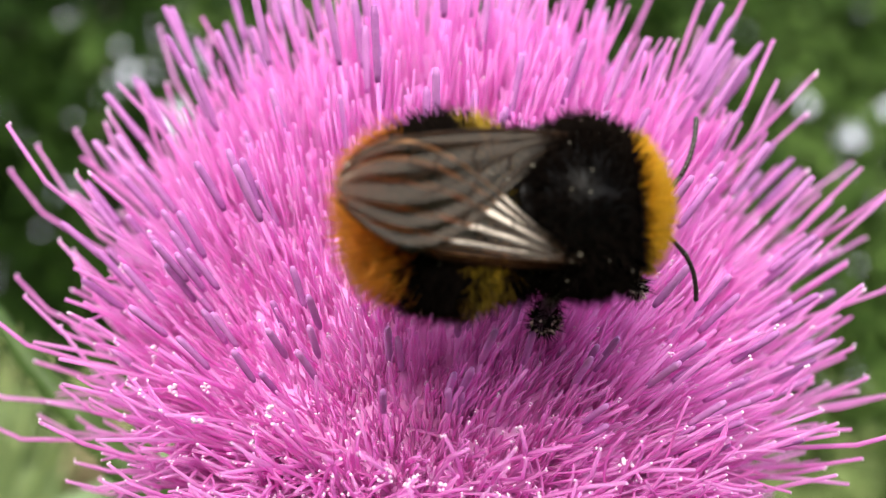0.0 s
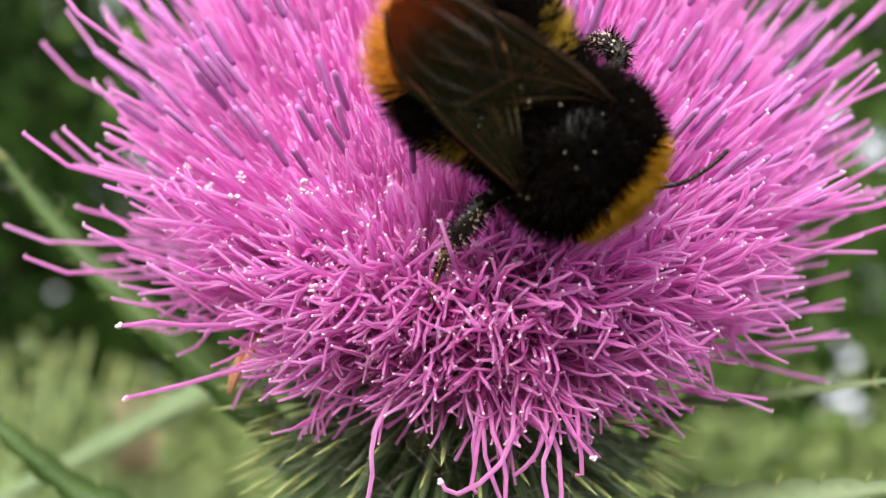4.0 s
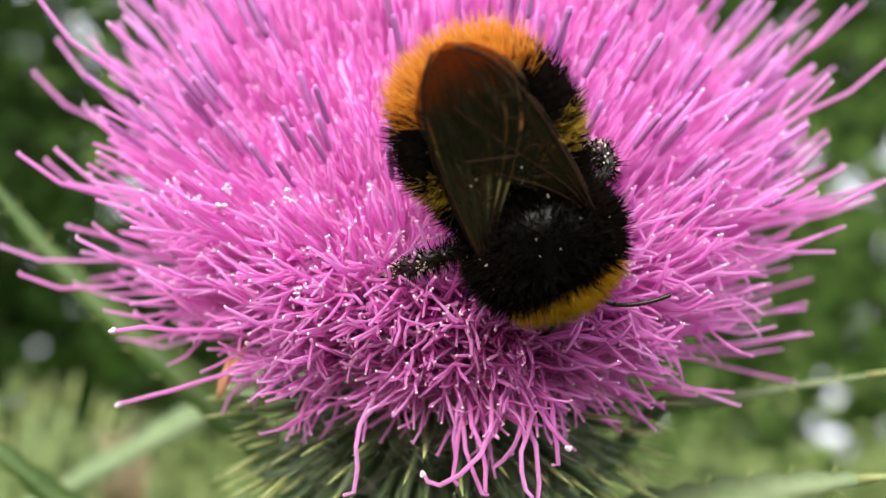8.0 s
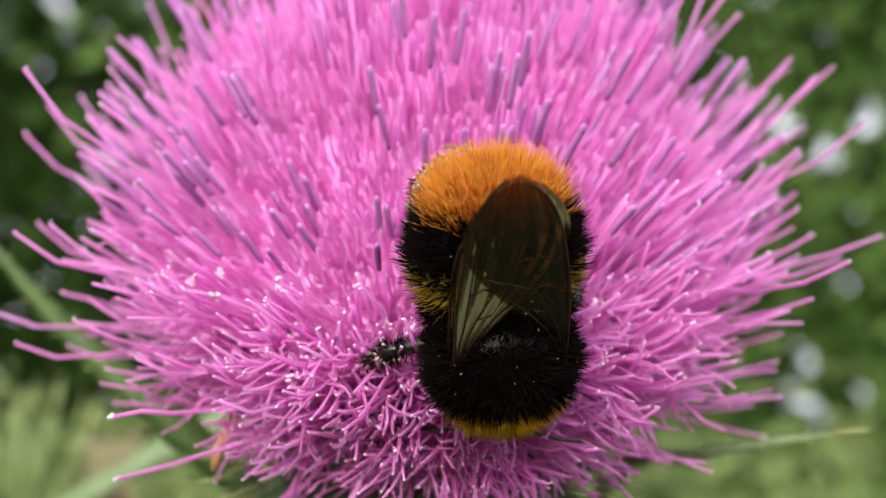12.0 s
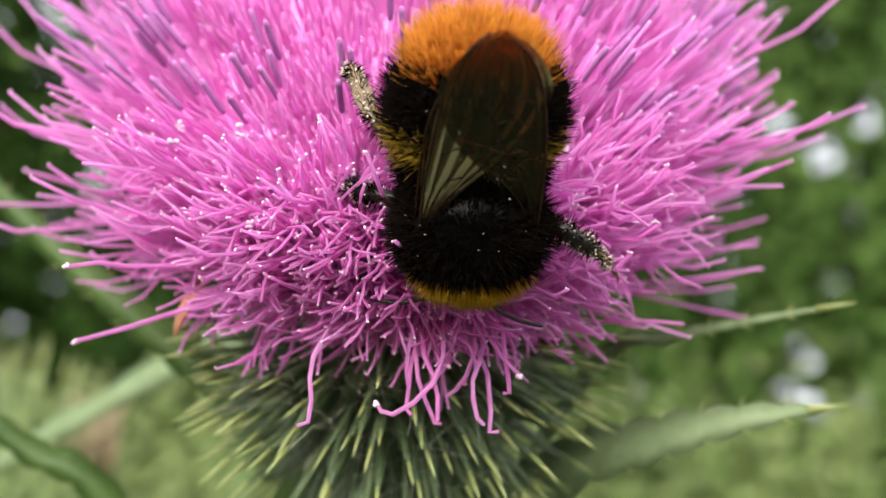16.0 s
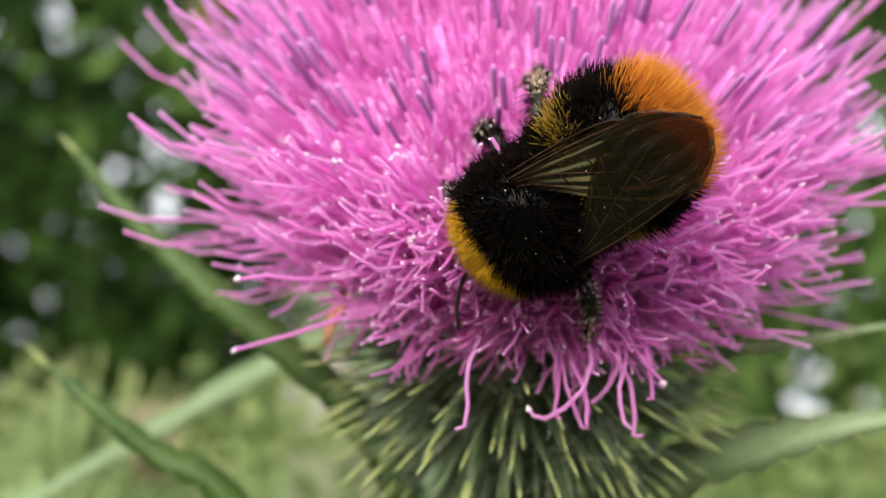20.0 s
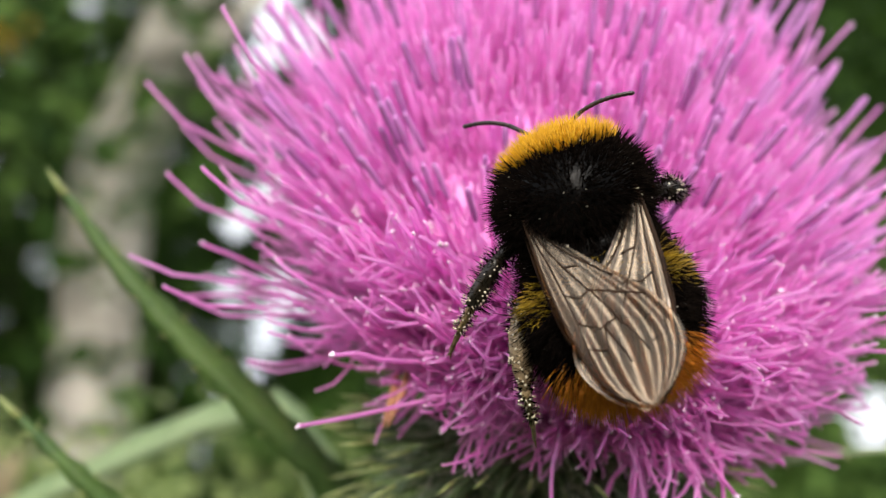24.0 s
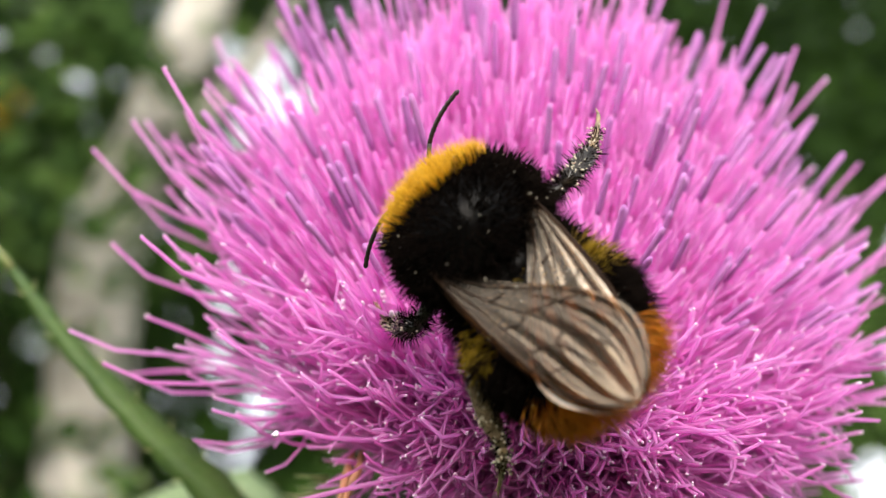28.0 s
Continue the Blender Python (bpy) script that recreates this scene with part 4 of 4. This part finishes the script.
def wing(name, root, tip, wide, seed, lift, fore=True):
    """A curved membrane with its veins: root and tip of the leading edge, and the greatest width behind it."""
    root, tip = Vector(root), Vector(tip)
    along = tip - root
    L = along.length
    x = along.normalized()
    y = Vector((0, 0, 1)).cross(x).normalized() * (1 if wide > 0 else -1)
    z = Vector((0, 0, 1))
    w = abs(wide)
    r = random.Random(seed)

    def place(u, q, off=0.0):
        # u along, q across: the leading edge is nearly straight, the hind edge bellied, the end round
        end = max(0.0, (u - 0.70) / 0.30)
        mid = -0.36 * w
        front = mid + (0.10 * w * math.sin(math.pi * u) - mid) * math.sqrt(max(0.0, 1 - end ** 2.6))
        belly = -w * (0.10 + 0.90 * math.sin(math.pi * min(1, u * 0.62 + 0.03)) ** 2.1)
        back = mid + (belly - mid) * math.sqrt(max(0.0, 1 - end ** 2.2))
        yy = front + (back - front) * q
        zz = lift * math.sin(math.pi * u * 0.8) + ((0.10 if fore else 0.03) * math.sin((26 + 3 * seed) * q + 5 * u + seed + 1.3 * math.sin(7 * q)) * min(1, 1.5 * u) ** 2.2 - 0.04 * q * q * w) * max(0.0, 1 - end ** 1.5)
        return root + x * (L * u) + y * yy + z * (zz + off)

    nu, nv = 26, 30
    v = [tuple(place(i / nu, j / nv)) for i in range(nu + 1) for j in range(nv + 1)]
    f = [(i * (nv + 1) + j, (i + 1) * (nv + 1) + j, (i + 1) * (nv + 1) + j + 1, i * (nv + 1) + j + 1) for i in range(nu) for j in range(nv)]
    wg = part(name, (v, f), WING, bee, "smoky clear wing with brown veins")
    lines = [[(0, 0.0), (0.3, 0.0), (0.7, 0.0), (0.98, 0.02)], [(0, 0.15), (0.25, 0.22), (0.5, 0.14), (0.75, 0.06)], [(0, 0.3), (0.3, 0.45), (0.45, 0.5), (0.62, 0.52), (0.78, 0.6)],
             [(0.02, 0.6), (0.25, 0.8), (0.42, 0.92)], [(0.42, 0.16), (0.46, 0.32), (0.44, 0.5)], [(0.56, 0.13), (0.62, 0.3), (0.6, 0.5)], [(0.44, 0.5), (0.5, 0.75), (0.55, 0.95)],
             [(0.68, 0.08), (0.72, 0.25), (0.62, 0.34)], [(0.3, 0.45), (0.32, 0.7)], [(0.62, 0.34), (0.8, 0.4)]]
    for ln in lines if fore else lines[:5]:
        pts = []
        for (u0, q0), (u1, q1) in zip(ln, ln[1:]):
            pts += [place(u0 + (u1 - u0) * k / 4, q0 + (q1 - q0) * k / 4, 0.02) for k in range(4)]
        pts.append(place(*ln[-1], 0.02))
        thick = 0.075 if ln is lines[0] else 0.045
        part("vein", tube(pts, [thick] * len(pts), 5), VEIN, wg)
    return wg


wing("forewing", (1.7, 2.7, 1.9), (-8.6, 1.5, 3.6), -4.2, 1, 0.3)
wing("forewing", (1.7, -2.7, 1.9), (-8.8, -1.2, 3.4), 4.2, 2, 0.25)
wing("hindwing", (0.9, 2.8, 1.5), (-5.5, 2.4, 2.4), -1.6, 3, 0.1, False)
wing("hindwing", (0.9, -2.8, 1.5), (-5.5, -2.3, 2.3), 1.6, 4, 0.1, False)
dust = []
for _ in range(80):
    p, nr = (surf if rng.random() < 0.6 else asurf)(rng.random(), rng.random())
    if p.z > 0:
        dust.append(egg(p + nr * rng.uniform(0.4, 0.9), (0.028, 0.028, 0.028), 5, 4))
part("pollen", join(*dust), GRAIN, bee, "scattered pale pollen grains", "stuff")

# ---- the bee's way over the flower: seconds, place in millimetres, turn in degrees ----
BEE = [
    (0, 3.76, -8.36, 11.92, 87.2, -9.1, 9.1),
    (1, 4.46, -8.52, 10.74, 87.0, -4.6, 14.8),
    (1.5, 5.14, -8.26, 10.34, 89.8, 2.6, 16.1),
    (2, 5.44, -8.31, 9.27, 94.6, 18.1, 24.9),
    (2.4, 3.57, -8.24, 7.81, 95.9, 21.2, 14.9),
    (2.7, 3.01, -8.07, 6.49, 101.7, 35.5, 20.7),
    (3, 2.93, -8.04, 6.28, 110.3, 45.8, 36.7),
    (4, 3.9, -7.28, 4.44, 128.3, 28.9, 28.1),
    (4.5, 4.88, -6.9, 2.51, 134.5, 32.5, 29.4),
    (6.5, 3.56, -7.06, 2.62, 158.1, 48.0, 73.1),
    (7, 4.14, -6.69, 1.74, 148.5, 46.8, 63.6),
    (8, 4.46, -6.52, 1.09, 145.4, 44.5, 49.6),
    (8.5, 4.95, -6.37, 0.93, 136.6, 41.7, 43.4),
    (9, 5.07, -5.79, -0.27, 151.1, 37.9, 59.1),
    (10, 4.4, -6.05, 0.17, 155.2, 48.9, 69.2),
    (10.5, 4.24, -6.14, 0.2, 144.1, 57.1, 58.1),
    (11, 3.86, -6.15, 0.7, 153.3, 66.7, 70.3),
    (12, 4.26, -6.15, 0.33, 164.4, 49.7, 84.8),
    (12.5, 3.6, -6.46, 1.15, 163.6, 56.6, 80.0),
    (14.5, 4.32, -6.1, -0.06, -177.7, 62.0, 100.4),
    (15, 4.41, -5.73, -0.83, 172.4, 56.3, 91.5),
    (15.5, 4.06, -5.49, -1.43, -174.5, 55.1, 104.2),
    (16, 4.7, -5.49, -1.21, 174.6, 45.8, 93.0),
    (16.5, 4.63, -5.65, -0.85, 177.4, 54.0, 97.7),
    (17, 4.76, -5.39, -1.79, 176.6, 50.9, 102.1),
    (17.5, 3.76, -5.33, -1.74, -157.7, 51.0, 123.1),
    (18, 3.38, -5.43, -1.63, -142.1, 40.0, 136.2),
    (18.5, 3.77, -5.82, -0.69, -130.2, 40.0, 152.4),
    (19, 2.03, -5.61, -1.06, -121.3, 25.0, 164.3),
    (19.5, 2.33, -5.87, -0.71, -128.4, 34.3, 153.7),
    (20, 1.31, -5.6, -0.94, -134.6, 23.2, 144.7),
    (20.5, 0.86, -5.71, -1.04, -125.5, 24.9, 156.8),
    (21, 0.44, -6.24, -0.17, -119.3, 10.8, 166.7),
    (21.5, -0.56, -6.22, -0.24, -120.6, 8.9, 161.6),
    (23.5, -4.16, -8.72, -0.26, -88.8, -57.3, 155.9),
    (24, -4.88, -9.07, 0.38, -101.2, -70.8, 172.4),
    (24.5, -4.94, -9.0, 0.31, -97.8, -66.0, 167.4),
    (25, -4.53, -8.93, 0.05, -96.6, -67.0, 166.4),
    (25.5, -4.48, -9.44, 1.97, -114.8, -87.9, -169.4),
    (26, -4.3, -9.68, 2.36, -5.5, -74.8, 79.1),
    (26.5, -4.6, -9.73, 2.7, -64.6, -78.2, 147.0),
    (27, -5.57, -9.74, 3.62, -55.9, -65.6, 130.1),
    (27.5, -5.61, -9.48, 3.04, -101.6, -64.1, 165.3),
    (28, -6.76, -9.15, 2.07, -98.0, -48.8, 166.2),
]


# legs and feelers: seconds and turn in degrees about their roots
STEPS = {
    "middle_r": [(0, 67, -18, -46), (1, 69, -16, -82), (2, 103, -19, -80), (2.2, 75, -71, -68), (2.5, -74, -52, 68), (3, -74, -52, 68), (4.2, -25, -47, 0), (7, 21, -45, -1), (8, 1, -38, -11), (8.4, -42, -21, 61), (9, -15, -14, 6), (10, 14, -26, 2), (11, 41, -42, -21), (12, 39, -51, -11), (16, 46, -30, -20), (17, 67, -18, -40), (18, 86, -31, -55), (20, 77, -27, -38), (21, 68, -15, -49), (24, 33, -15, -3), (25, 62, 0, -10), (27.3, 62, 0, -10), (28, -6, -43, 3)],
    "middle_l": [(0, -52, 0, 0), (3, -54, 0, 10), (7, -56, 0, 10), (11, -44, 0, 16), (14.5, -24, 0, -20), (16, 27, -35, -38), (17, -20, -53, 19), (18, 7, -29, -23), (20, 21, -40, -25), (21, 16, -42, -4), (24, 5, 0, 32), (24.5, -2, -4, -1), (25, -7, 1, 0), (25.5, 20, -26, -45), (26, -9, -1, -11), (26.5, -54, 20, -60), (27, -39, -11, -29), (27.5, -39, -3, -17), (28, -63, -37, 45)],
    "hind_r": [(0, 59, -12, -11), (2, 59, -12, -11), (3, 34, -74, -36), (4.5, 59, -12, -11), (14, 59, -12, -11), (16, -7, -58, 1), (17, 11, -57, -22), (18, -9, -72, -1), (20, 39, -77, -41), (21, -31, -67, 20), (24, 21, -46, 1), (25.5, 59, -12, -11), (28, 59, -12, -11)],
    "hind_l": [(0, -59, -12, 11), (21.5, -59, -12, 11), (24, 7, 4, 2), (24.5, 1, -20, 5), (25, -7, -15, -8), (25.5, -4, -10, 12), (26, -4, -14, 13), (26.5, -3, -8, 15), (27, 8, -22, 12), (27.5, 21, -13, -6), (28, 25, -15, -3)],
    "front_r": [(0, 14, 0, 0), (2, 12, 0, 12), (4, 16, 0, -4), (10, 12, 0, 8), (18, 12, 0, 14), (24, 16, 0, 0), (28, 14, 0, 6)],
    "front_l": [(0, -14, 0, 0), (3, -12, 0, -8), (9, -16, 0, 4), (16, -10, 0, -10), (20, -14, 0, 0), (24, -14, 0, -12), (28, -16, 0, 0)],
}
FEELERS = [[(0, 25, -5, -11), (2, 25, -5, -11), (3, 22, -6, -4), (16, 27, -6, -13), (18, -3, 1, -16), (19, 5, -3, -26), (20, 23, -4, -35), (21, -31, 2, -33), (24, -9, -1, -18), (25, -10, 0, -22), (27, 9, -4, -2), (28, -11, 8, 27)],
           [(0, 22, 0, 17), (2, 1, 0, -1), (3, 26, 11, -6), (7, 37, -4, 23), (10, 21, 6, 5), (16, 0, 0, 0), (18, -4, -4, 38), (19, 8, 9, -21), (20, 43, 15, -4), (21, 0, 6, -29), (27, -34, -5, 10), (28, -34, -5, 10)]]


def motions():
    rows = [(t, Matrix.Translation(mm(x, y, z)) @ pose(0, 0, 0, rx, ry, rz)) for t, x, y, z, rx, ry, rz in BEE]
    walk(bee, rows)
    for name, steps in STEPS.items():
        limb = legs[name]
        root = limb.matrix_basis.copy()
        walk(limb, [(t, root @ pose(0, 0, 0, rx, ry, rz)) for t, rx, ry, rz in steps])
    for an, turns in zip(antennae, FEELERS):
        root = an.matrix_basis.copy()
        walk(an, [(t, root @ pose(0, 0, 0, rx, ry, rz)) for t, rx, ry, rz in turns])


motions()
